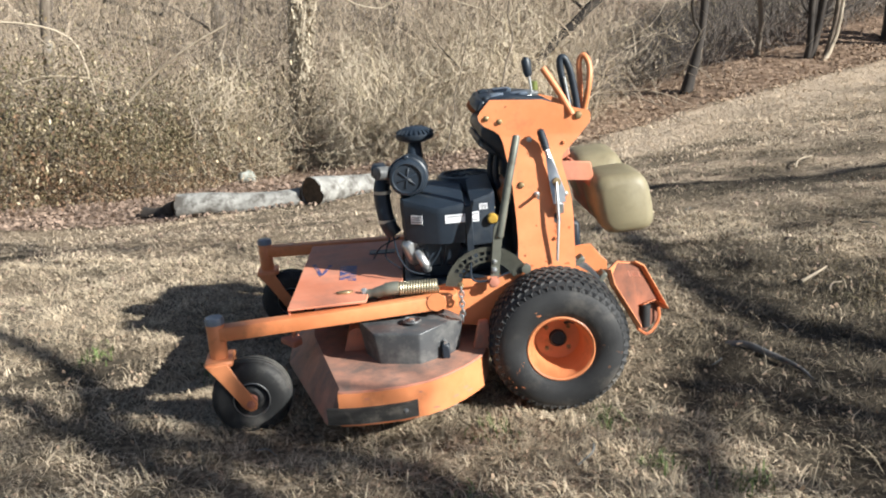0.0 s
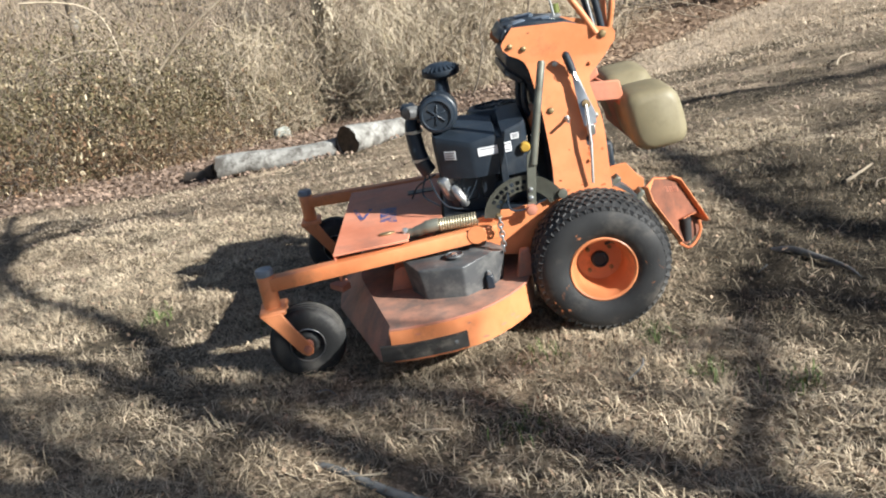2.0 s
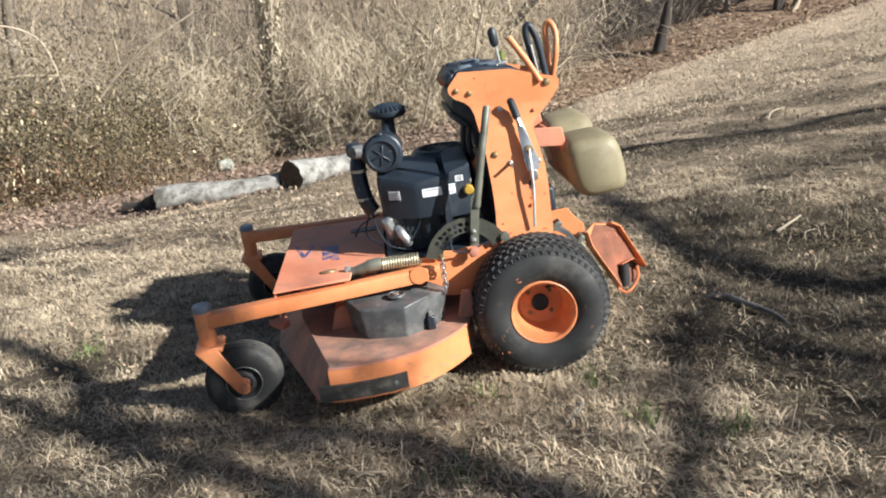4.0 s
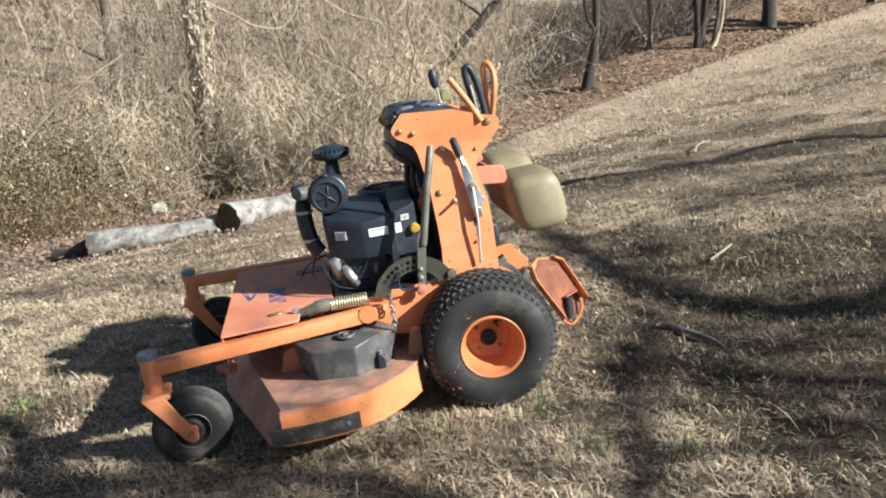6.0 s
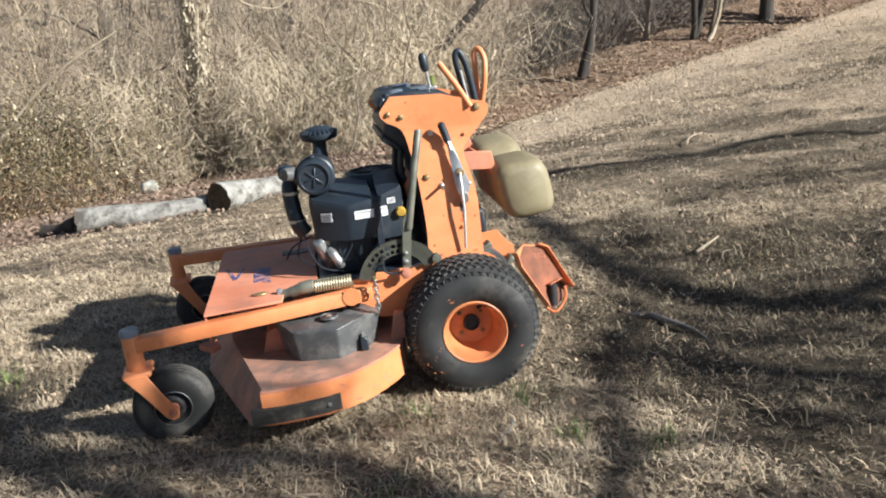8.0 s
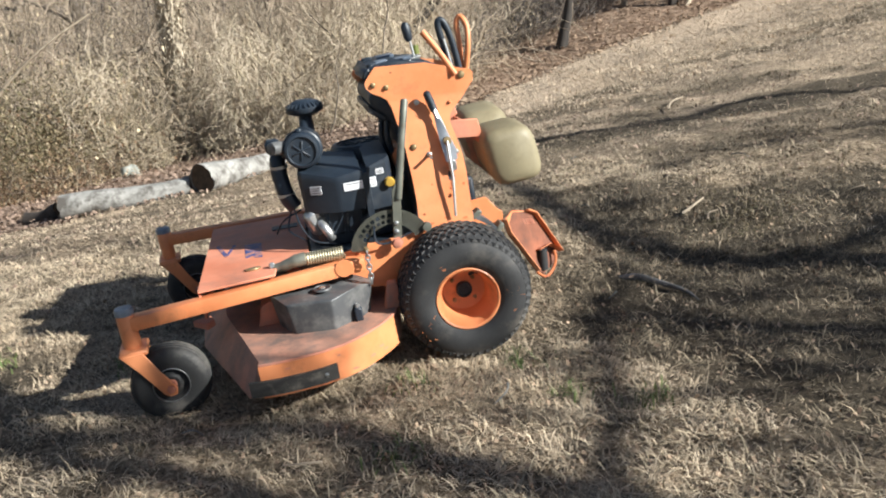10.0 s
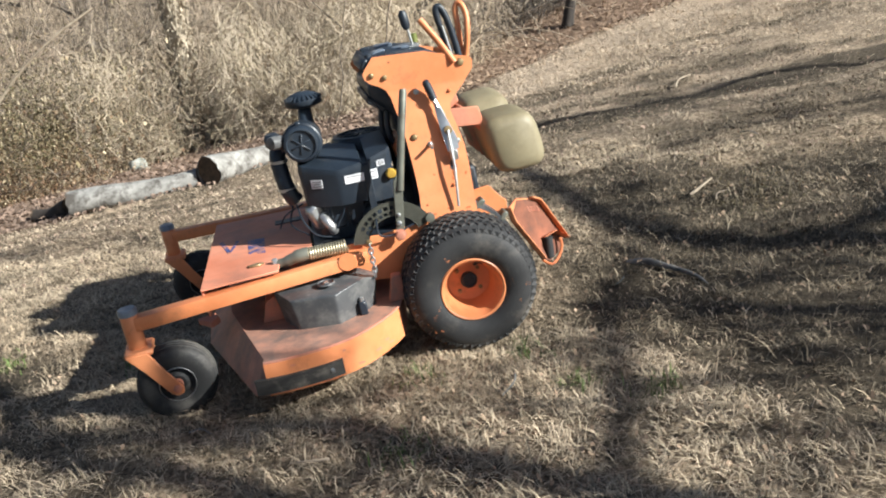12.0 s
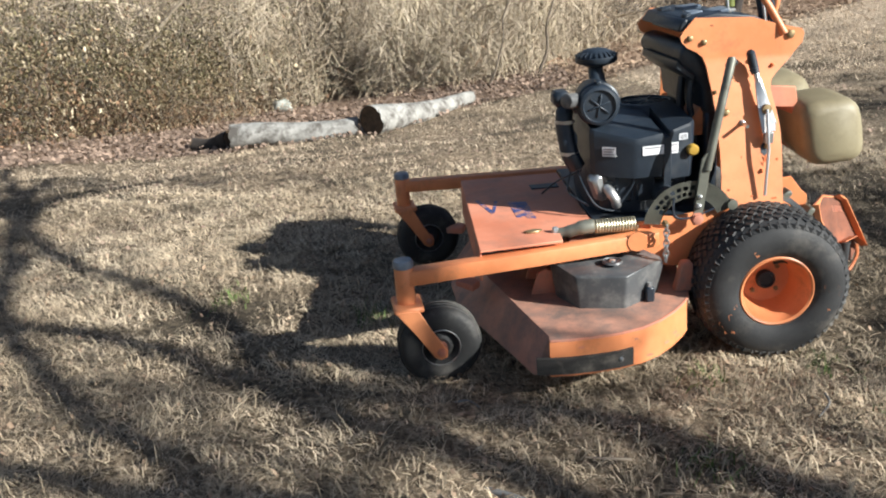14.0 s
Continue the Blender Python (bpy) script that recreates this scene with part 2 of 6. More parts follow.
def bevel(bm, width, segments=1, angle=30):
    if width:
        es = [e for e in bm.edges if len(e.link_faces) == 2 and e.calc_face_angle(0) > radians(angle)]
        bmesh.ops.bevel(bm, geom=es, offset=width, segments=segments, affect="EDGES", profile=0.5, clamp_overlap=True)
    return bm


def box(size, m=None, bev=0.003, bm=None):
    own = bmesh.new()
    bmesh.ops.create_cube(own, size=1, matrix=Matrix.Diagonal((*size, 1)))
    bevel(own, bev)
    return merge(own, m or Matrix(), bm)


def merge(own, m, bm):
    own.transform(m)
    if bm is None:
        return own
    me = bpy.data.meshes.new("scratch")
    own.to_mesh(me)
    own.free()
    bm.from_mesh(me)
    bpy.data.meshes.remove(me)
    return bm


def span(x0, x1, y0, y1, z0, z1, bev=0.003, bm=None):
    return box((x1 - x0, y1 - y0, z1 - z0), Matrix.Translation(((x0 + x1) / 2, (y0 + y1) / 2, (z0 + z1) / 2)), bev, bm)


def sheet(outline, lo, hi, axis="y", bev=0.002, bm=None, seg=1):
    """A plate: an outline in the plane across axis, thick from lo to hi."""
    own = bmesh.new()

    def at(u, v, w):
        return {"y": (u, w, v), "z": (u, v, w), "x": (w, u, v)}[axis]
    low = [own.verts.new(at(u, v, lo)) for u, v in outline]
    top = [own.verts.new(at(u, v, hi)) for u, v in outline]
    n = len(outline)
    own.faces.new(low)
    own.faces.new(top[::-1])
    for i in range(n):
        own.faces.new((low[i], top[i], top[(i + 1) % n], low[(i + 1) % n]))
    bmesh.ops.recalc_face_normals(own, faces=own.faces)
    bevel(own, bev, seg)
    return merge(own, Matrix(), bm)


def tube(points, radius, sides=8, bm=None, closed=False, caps=True):
    """A round bar along points; radius may be one number or one a point."""
    bm = bm or bmesh.new()
    pts = [Vector(p) for p in points]
    n = len(pts)
    rad = radius if isinstance(radius, (list, tuple)) else [radius] * n
    rings, ref = [], None
    for i, p in enumerate(pts):
        if closed:
            d = pts[(i + 1) % n] - pts[i - 1]
        else:
            d = pts[min(i + 1, n - 1)] - pts[max(i - 1, 0)]
        d.normalize()
        if ref is None:
            ref = d.orthogonal().normalized()
        ref = (ref - d * ref.dot(d)).normalized()
        side = d.cross(ref)
        rings.append([bm.verts.new(p + (ref * math.cos(a) + side * math.sin(a)) * rad[i])
                      for a in (2 * math.pi * k / sides for k in range(sides))])
    for i in range(n if closed else n - 1):
        a, b = rings[i], rings[(i + 1) % n]
        for k in range(sides):
            bm.faces.new((a[k], a[(k + 1) % sides], b[(k + 1) % sides], b[k]))
    if caps and not closed:
        bm.faces.new(rings[0][::-1])
        bm.faces.new(rings[-1])
    return bm


def lathe(profile, sides=40, m=None, bm=None, closed=False):
    """A turned body: (radius, height) turned about the y axis."""
    own = bmesh.new()
    rings = [[own.verts.new((r * math.cos(2 * math.pi * k / sides), h, r * math.sin(2 * math.pi * k / sides))) for k in range(sides)]
             for r, h in profile]
    pairs = list(zip(rings, rings[1:])) + ([(rings[-1], rings[0])] if closed else [])
    for a, b in pairs:
        for k in range(sides):
            own.faces.new((a[k], a[(k + 1) % sides], b[(k + 1) % sides], b[k]))
    if not closed:
        for r in (rings[0], rings[-1]):
            own.faces.new(r)
    bmesh.ops.recalc_face_normals(own, faces=own.faces)
    return merge(own, m or Matrix(), bm)


def curve(points, steps=6):
    """A smooth line through points."""
    p = [Vector(q) for q in points]
    p = [2 * p[0] - p[1]] + p + [2 * p[-1] - p[-2]]
    out = []
    for i in range(1, len(p) - 2):
        for s in range(steps):
            t = s / steps
            a, b, c, d = p[i - 1:i + 3]
            out.append(0.5 * (2 * b + (c - a) * t + (2 * a - 5 * b + 4 * c - d) * t * t + (3 * b - a - 3 * c + d) * t ** 3))
    return out + [p[-2]]


def bolt(x, y, z, r=0.009, h=0.008, parent=None, mat=None, axis="y"):
    turn = {"y": Matrix(), "z": Matrix.Rotation(radians(90), 4, "X"), "x": Matrix.Rotation(radians(-90), 4, "Z")}[axis]
    bm = lathe([(r * 1.3, 0), (r * 1.3, h * 0.3), (r, h * 0.32), (r, h), (r * 0.7, h * 1.15)], 6, Matrix.Translation((x, y, z)) @ turn)
    return part("bolt", bm, mat or BOLT, parent)


# ---------------------------------------------------------------- ground
def ease(a, b, v):
    t = np.clip((v - a) / (b - a), 0, 1)
    return t * t * (3 - 2 * t)


EDGE_X = (-60, -6, -3, -1.4, -0.4, 2.05, 3.07, 4.3, 6.1, 8.2, 9.9, 12, 14.7, 60)
EDGE_Y = (9.6, 9.0, 8.75, 8.9, 10.2, 11.05, 11.85, 12.45, 12.95, 14.2, 15.0, 16.1, 18.3, 45)


def lawn_edge(x):
    return np.interp(x, EDGE_X, EDGE_Y)


def ground_z(x, y):
    """The hillside: it rises to the right, falls away into the wood on the left, and lifts again far off."""
    x, y = np.asarray(x, float), np.asarray(y, float)
    k = -0.115 + 0.0175 * x
    k = -0.06 + 0.105 * np.tanh((k + 0.06) / 0.105)
    g = y - 3.3
    g = g * (0.55 + 0.45 * ease(1.0, 5.0, g))
    g = np.where(g > 24, 24 + 4 * np.tanh((g - 24) / 8), g)
    z = 0.1 * 14 * np.tanh((x - 0.43) / 14) + k * g
    beyond = y - lawn_edge(x)
    z = z - 0.34 * ease(0.0, 0.9, beyond) * (1 - ease(1.2, 4.2, beyond)) * ease(1.2, 3.5, x)
    far = ease(22, 60, y)
    return z * (1 - far) + far * (1.5 + 0.02 * np.minimum(y - 60, 200))


def rough_z(x, y):
    out = ground_z(x, y)
    for s, a in ((0.9, 0.022), (2.7, 0.014), (7.1, 0.008)):
        out = out + a * np.sin(s * x * 2.1 + 1.7 * np.sin(s * y * 1.3)) * np.sin(s * y * 1.9 + 1.3 * np.sin(s * x * 1.1 + 2))
    return out


def gz(x, y):
    return float(ground_z(x, y))


def ladder(lo, hi, near_lo, near_hi, step, grow):
    mid = list(np.arange(near_lo, near_hi + step, step))
    up, d = [mid[-1]], step
    while up[-1] < hi:
        d *= grow
        up.append(up[-1] + d)
    down, d = [mid[0]], step
    while down[-1] > lo:
        d *= grow
        down.append(down[-1] - d)
    return np.array(down[:0:-1] + mid + up[1:])


def soil_and_shade(x, y):
    """Worn earth beside the mower and in scattered scuffs, partly standing in for dappled shade, 0 to 1."""
    x, y = np.asarray(x, float), np.asarray(y, float)
    wob = 0.35 * np.sin(5.3 * x + 2 * np.sin(4.1 * y)) + 0.3 * np.sin(7.7 * y + 1.7 * np.sin(6.3 * x)) + 0.2 * np.sin(17 * x + 3 * np.sin(13 * y))
    spots = ((1.35, 3.0, 0.55, 0.42), (2.1, 2.95, 0.75, 0.5), (1.55, 2.35, 0.4, 0.3), (2.3, 2.2, 0.6, 0.35), (2.3, 3.9, 0.8, 0.4), (1.75, 4.5, 0.5, 0.35), (2.2, 6.6, 1.2, 0.4), (3.2, 3.4, 0.9, 0.6), (2.7, 2.6, 0.7, 0.3), (1.7, 2.45, 0.35, 0.2), (1.75, 1.95, 0.45, 0.25), (4.2, 6.6, 0.9, 0.4), (-1.6, 3.3, 0.35, 0.2))
    f = sum(np.exp(-((x - a) / c) ** 2 - ((y - b) / d) ** 2) for a, b, c, d in spots)
    return np.clip((1.5 * f + 0.42 * wob - 0.32) * 2.2, 0, 0.97)


def thatch(x, y):
    """Brown worn streaks across the slope, 0 to 1; the crest stays pale."""
    x, y = np.asarray(x, float), np.asarray(y, float)
    f = np.sin(0.9 * x + 1.6 * np.sin(2.1 * y)) + np.sin(3.3 * y - 0.9 * x + 1.2 * np.sin(1.3 * x)) + 0.8 * np.sin(6.1 * y + 2.7 * x) + 0.6 * np.sin(11 * x + 3 * np.sin(9 * y))
    zone = ease(1.0, 2.0, x) * ease(4.4, 6.0, y) * (1 - 0.8 * ease(-2.4, -0.9, y - lawn_edge(x)))
    return np.clip((f - 0.15) * 1.1, 0, 1) * zone


def build_ground():
    xs, ys = ladder(-420, 420, -5, 6, 0.08, 1.08), ladder(-120, 520, 0.4, 9, 0.08, 1.07)
    gx, gy = np.meshgrid(xs, ys)
    z = rough_z(gx, gy)
    nx, ny = len(xs), len(ys)
    idx = np.arange(nx * ny).reshape(ny, nx)
    faces = np.stack([idx[:-1, :-1], idx[:-1, 1:], idx[1:, 1:], idx[1:, :-1]], -1).reshape(-1, 4)
    me = bpy.data.meshes.new("ground")
    me.from_pydata(np.stack([gx, gy, z], -1).reshape(-1, 3).tolist(), [], faces.tolist())
    for p in me.polygons:
        p.use_smooth = True
    litter = ease(-0.45, 0.45, gy - lawn_edge(gx)) * (1 - 0.9 * ease(34, 46, gy)) * (1 - ease(6, 10, gx) * ease(5, 8, gy - lawn_edge(gx)))
    soil = np.maximum(soil_and_shade(gx, gy), 0.7 * thatch(gx, gy))
    at = me.attributes.new("soil", "FLOAT", "POINT")
    at.data.foreach_set("value", soil.reshape(-1).astype(np.float32))
    # lighter towards the crest, making up for sun the slope does not catch
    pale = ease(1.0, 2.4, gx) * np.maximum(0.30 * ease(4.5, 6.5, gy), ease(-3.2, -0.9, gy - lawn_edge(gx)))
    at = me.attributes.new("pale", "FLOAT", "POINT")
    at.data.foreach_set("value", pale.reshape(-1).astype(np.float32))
    at = me.attributes.new("litter", "FLOAT", "POINT")
    at.data.foreach_set("value", litter.reshape(-1).astype(np.float32))
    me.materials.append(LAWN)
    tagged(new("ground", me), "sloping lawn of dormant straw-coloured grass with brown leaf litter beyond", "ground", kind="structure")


build_ground()


# ---------------------------------------------------------------- stand-on mower
MOWER = pose(0.429, 3.310, 0.000, 3.30, 5.58, -176.20)
mower = thing("stand_on_mower", MOWER, "orange commercial stand-on lawn mower with black engine, parked on dry grass", "lawn mower")


def mirror_y(bm):
    bm.transform(Matrix.Diagonal((1, -1, 1, 1)))
    bmesh.ops.reverse_faces(bm, faces=bm.faces)
    return bm


def tread_blocks(radius, y0, y1, rows, count, size, bm=None):
    bm = bm or bmesh.new()
    for r in range(rows):
        y = y0 + (y1 - y0) * (r + 0.5) / rows
        drop = 0.022 * (abs(r - (rows - 1) / 2) / ((rows - 1) / 2)) ** 3
        for k in range(count):
            a = 2 * math.pi * (k + 0.5 * (r % 2)) / count
            skew = 28 if r % 2 else -28
            m = Matrix.Rotation(a, 4, "Y") @ Matrix.Translation((radius - drop, y, 0)) @ Matrix.Rotation(radians(skew), 4, "X")
            own = bmesh.new()
            bmesh.ops.create_cube(own, size=1, matrix=Matrix.Diagonal((0.014, size[0], size[1], 1)))
            for v in own.verts:
                if v.co.x > 0:
                    v.co.y *= 0.8
                    v.co.z *= 0.8
            merge(own, m, bm)
    return bm


def shoulder_lugs(bm, count):
    """Short radial lugs where the tread turns over the shoulder."""
    for k in range(count):
        for y, tip in ((0.6305, 0.5),):
            a = 2 * math.pi * (k + tip) / count
            r, ln = (0.222, 0.022) if tip == 0 else (0.2285, 0.024)
            for flip in (0, 1):
                own = bmesh.new()
                bmesh.ops.create_cube(own, size=1, matrix=Matrix.Diagonal((ln, 0.012, 0.0155, 1)))
                for v in own.verts:
                    if v.co.y > 0:
                        v.co.z *= 0.75
                m = Matrix.Rotation(a, 4, "Y") @ Matrix.Translation((r, y if not flip else 1.04 - y, 0)) @ Matrix.Rotation(radians(-48 if not flip else 48), 4, "Z")
                merge(own, m, bm)
    return bm


def rear_wheel(side):
    m = Matrix.Translation((0, 0, 0.256))
    if side > 0:
        m = m @ Matrix.Translation((0, 0.518, 0)) @ Matrix.Rotation(radians(-4), 4, "Z") @ Matrix.Translation((0, -0.518, 0))
    s = side

    def turned(profile, n=56, closed=False):
        bm = lathe(profile, n, None, None, closed)
        if s < 0:
            mirror_y(bm)
        bm.transform(m)
        return bm
    tyre = part("rear_wheel", turned([(0.118, 0.632), (0.126, 0.642), (0.142, 0.652), (0.165, 0.658), (0.190, 0.657), (0.212, 0.650), (0.230, 0.637), (0.242, 0.618),
                                      (0.249, 0.59), (0.251, 0.52), (0.249, 0.45), (0.243, 0.415), (0.230, 0.395), (0.208, 0.385), (0.15, 0.392),
                                      (0.118, 0.408), (0.11, 0.43), (0.11, 0.61)], 64, True), RUBBER, mower, "wide black turf tyre smeared with orange paint")
    bm = shoulder_lugs(tread_blocks(0.2515, 0.398, 0.640, 9, 50, (0.032, 0.0205)), 50)
    if s < 0:
        mirror_y(bm)
    bm.transform(m)
    part("tread", bm, RUBBER, tyre, smooth=False)
    part("rim", turned([(0.122, 0.628), (0.124, 0.640), (0.119, 0.644), (0.112, 0.640), (0.108, 0.622), (0.101, 0.610), (0.099, 0.585), (0.092, 0.575),
                        (0.090, 0.535), (0.082, 0.522), (0.060, 0.518), (0.03, 0.518), (0.03, 0.50), (0.11, 0.50), (0.122, 0.56)], 48, True),
         ORANGE, tyre, "deep-dished orange steel rim")
    part("hub_cap", turned([(0.001, 0.513), (0.030, 0.513), (0.033, 0.533), (0.030, 0.542), (0.024, 0.544), (0.022, 0.537), (0.001, 0.537)], 24), BLACK, tyre, "black hub nut")
    for k in range(4):
        a = math.radians(45 + 90 * k)
        bolt(0.058 * math.cos(a), 0.519 * s, 0.256 + 0.058 * math.sin(a), 0.007, 0.010 * s, tyre)
    bm = tube(curve([(-0.03, 0.522 * s, 0.31), (-0.045, 0.55 * s, 0.325), (-0.05, 0.575 * s, 0.33)], 3), 0.006, 8)
    part("valve_stem", bm, BLACK, tyre)
    # streaks of orange paint on the sidewall
    rnd = random.Random(4)
    for a0, r0, ln in ((62, 0.165, 0.020), (178, 0.158, 0.040), (181, 0.188, 0.050), (184, 0.205, 0.030), (343, 0.150, 0.020), (335, 0.170, 0.022), (318, 0.205, 0.018), (330, 0.215, 0.014), (205, 0.19, 0.014)):
        own = bmesh.new()
        a = radians(a0)
        for k in range(3):
            rr, aa = r0 + rnd.uniform(-0.012, 0.012), a + rnd.uniform(-0.06, 0.06)
            w, h = ln * rnd.uniform(0.15, 0.35), rnd.uniform(0.001, 0.003)
            pts = [(rr * math.cos(aa + w / rr * q), 0.6595 - 0.35 * abs(rr - 0.175) ** 1.2 + 0.001, rr * math.sin(aa + w / rr * q) + e * h)
                   for q, e in ((-1, 0.2), (-0.3, 1), (0.7, 0.6), (1, -0.3), (0.2, -1), (-0.7, -0.7))]
            own.faces.new([own.verts.new(p) for p in pts])
        if s < 0:
            mirror_y(own)
        own.transform(m)
        part("paint_smear", own, ORANGE, tyre)
    return tyre


rear_wheel(1)
rear_wheel(-1)
part("axle_motor", lathe([(0.001, 0.30), (0.055, 0.30), (0.06, 0.40), (0.045, 0.42), (0.03, 0.515), (0.001, 0.515)], 20, Matrix.Translation((0, 0, 0.256))), BLACK, mower)


def caster(s):
    """Front caster: steering tube, fork and wheel, swung a little on its post."""
    y = 0.563 * s
    swing = Matrix.Translation((1.237, y, 0)) @ Matrix.Rotation(radians(6), 4, "Z") @ Matrix.Translation((-1.237, -y, 0))
    before = set(mower.children_recursive)
    up = Matrix.Translation((1.237, y, 0)) @ Matrix.Rotation(radians(90), 4, "X")
    post = part("caster_post", lathe([(0.001, 0.305), (0.031, 0.305), (0.032, 0.31), (0.032, 0.428), (0.030, 0.432), (0.001, 0.432)], 24, up), ORANGE, mower)
    part("post_cap", lathe([(0.001, 0.430), (0.034, 0.430), (0.035, 0.446), (0.030, 0.456), (0.001, 0.457)], 20, up), GREYPANEL, post, "grey steel grease cap")
    top = sheet([(1.285, y - 0.066), (1.285, y + 0.066), (1.185, y + 0.066), (1.185, y - 0.066)], 0.285, 0.305, "z", 0.006)
    fork = part("caster_fork", top, ORANGE, mower, "orange steel fork")
    for o in (1, -1):
        yy = y + 0.064 * o
        arm = sheet([(1.283, 0.296), (1.205, 0.296), (1.165, 0.215), (1.118, 0.135), (1.122, 0.112), (1.145, 0.105), (1.165, 0.118), (1.232, 0.225)],
                    min(yy - 0.007, yy + 0.007), max(yy - 0.007, yy + 0.007), "y", 0.003)
        part("fork_arm", arm, ORANGE, fork)
        bolt(1.140, yy + 0.006 * o, 0.135, 0.013, 0.016 * o, fork, GRIME)
    prof = [(0.062, -0.052), (0.085, -0.056), (0.112, -0.056), (0.130, -0.048), (0.139, -0.030), (0.141, 0), (0.139, 0.030), (0.130, 0.048), (0.112, 0.056),
            (0.085, 0.056), (0.062, 0.052), (0.058, 0.03), (0.058, -0.03)]
    wm = Matrix.Translation((1.138, y, 0.143))
    wheel = part("front_wheel", lathe(prof, 48, wm, None, True), RUBBER_DUSTY, mower, "smooth black caster tyre")
    for rr in (-0.022, 0, 0.022):
        part("groove_rib", lathe([(0.139, rr - 0.007), (0.1435, rr - 0.005), (0.1435, rr + 0.005), (0.139, rr + 0.007)], 48, wm, None, True), RUBBER_DUSTY, wheel)
    # rim takes the tyre's near-black to show the wheel's side in shadow
    part("rim", lathe([(0.001, -0.042), (0.03, -0.046), (0.05, -0.030), (0.064, -0.054), (0.066, -0.05), (0.066, 0.05), (0.064, 0.054), (0.05, 0.030),
                       (0.03, 0.046), (0.001, 0.042)], 32, wm), RUBBER, wheel, "steel rim in near-black, darkened for the shade on it")
    for o in (1, -1):
        part("rim_edge", lathe([(0.0625, 0.0525 * o), (0.0645, 0.0555 * o), (0.0665, 0.0525 * o)], 40, wm, None, True), ZINC, wheel, "worn bright rim edge")
    part("axle_spacer", lathe([(0.001, -0.066), (0.02, -0.066), (0.02, 0.066), (0.001, 0.066)], 16, wm), GRIME, wheel)
    for ob in mower.children_recursive:
        if ob not in before and ob.type == "MESH":
            ob.data.transform(swing)


caster(1)
caster(-1)

# frame rails from the casters back to the engine frame
for s in (1, -1):
    y = 0.563 * s
    rail = sheet([(1.225, 0.420), (0.75, 0.432), (0.36, 0.446), (0.36, 0.394), (0.75, 0.380), (1.225, 0.367)], y - 0.028, y + 0.028, "y", 0.005, seg=2)
    for v in rail.verts:
        v.co.y -= s * (1.225 - v.co.x) * 0.115
    part("frame_rail", rail, ORANGE, mower)
    side = sheet([(0.46, 0.455), (0.33, 0.478), (0.29, 0.474), (0.20, 0.484), (0.10, 0.488), (0.0, 0.475), (-0.10, 0.44), (-0.20, 0.38), (-0.20, 0.30), (0.10, 0.27), (0.36, 0.30), (0.46, 0.40)],
                 0.416 * s - 0.005, 0.416 * s + 0.005, "y", 0.002)
    part("frame_side", side, ORANGE, mower)
    ear = lathe([(0.001, 0.0), (0.034, 0.0), (0.034, 0.006), (0.001, 0.006)], 20, Matrix.Translation((0.44, 0.502 * s, 0.425)))
    part("rail_ear", ear, ORANGE, mower)
part("crossmember", span(0.60, 0.66, -0.45, 0.45, 0.36, 0.42), GRIME, mower)
part("engine_base", span(0.05, 0.55, -0.40, 0.40, 0.44, 0.455), BLACK, mower, "dark engine mounting plate")

# front cover plate with its folded front lip
cover = part("front_cover", sheet([(0.978, 0.540), (0.978, -0.345), (0.56, -0.345), (0.56, 0.33), (0.62, 0.40), (0.690, 0.430), (0.695, 0.512)], 0.446, 0.4555, "z", 0.0015), DUSTY, mower,
             "flat sun-faded orange cover plate")
part("lip", sheet([(0.528, 0.449), (-0.345, 0.449), (-0.345, 0.30), (0.50, 0.33)], 0.972, 0.979, "x", 0.0015), GRIME, cover)
part("slot", span(0.592, 0.705, -0.175, -0.115, 0.4558, 0.4600, 0.001), BLACK, cover)
part("latch", sheet([(0.815, 0.405), (0.80, 0.42), (0.765, 0.42), (0.745, 0.40), (0.775, 0.39)], 0.4555, 0.464, "z", 0.003), BOLT, cover, "rusty latch")
# the faded blue decal: a swoosh shape and plain bars
for pts in ([(0.945, -0.02), (0.928, -0.025), (0.885, 0.15), (0.897, 0.165)], [(0.897, 0.165), (0.885, 0.15), (0.858, 0.01), (0.872, 0.0)]):
    part("decal", sheet(pts, 0.4557, 0.4567, "z", 0), BLUE, cover)
part("decal", sheet([(0.822, 0.02), (0.752, 0.045), (0.744, 0.255), (0.775, 0.248), (0.780, 0.225), (0.812, 0.23)], 0.4557, 0.4567, "z", 0), BLUE, cover, "faded blue block decal")

# ---- cutting deck
LEFT = [(0.850, 0.796), (0.80, 0.806), (0.735, 0.811), (0.66, 0.807), (0.58, 0.797), (0.50, 0.772), (0.43, 0.730), (0.37, 0.677), (0.32, 0.620), (0.287, 0.572), (0.262, 0.48), (0.24, 0.32)]


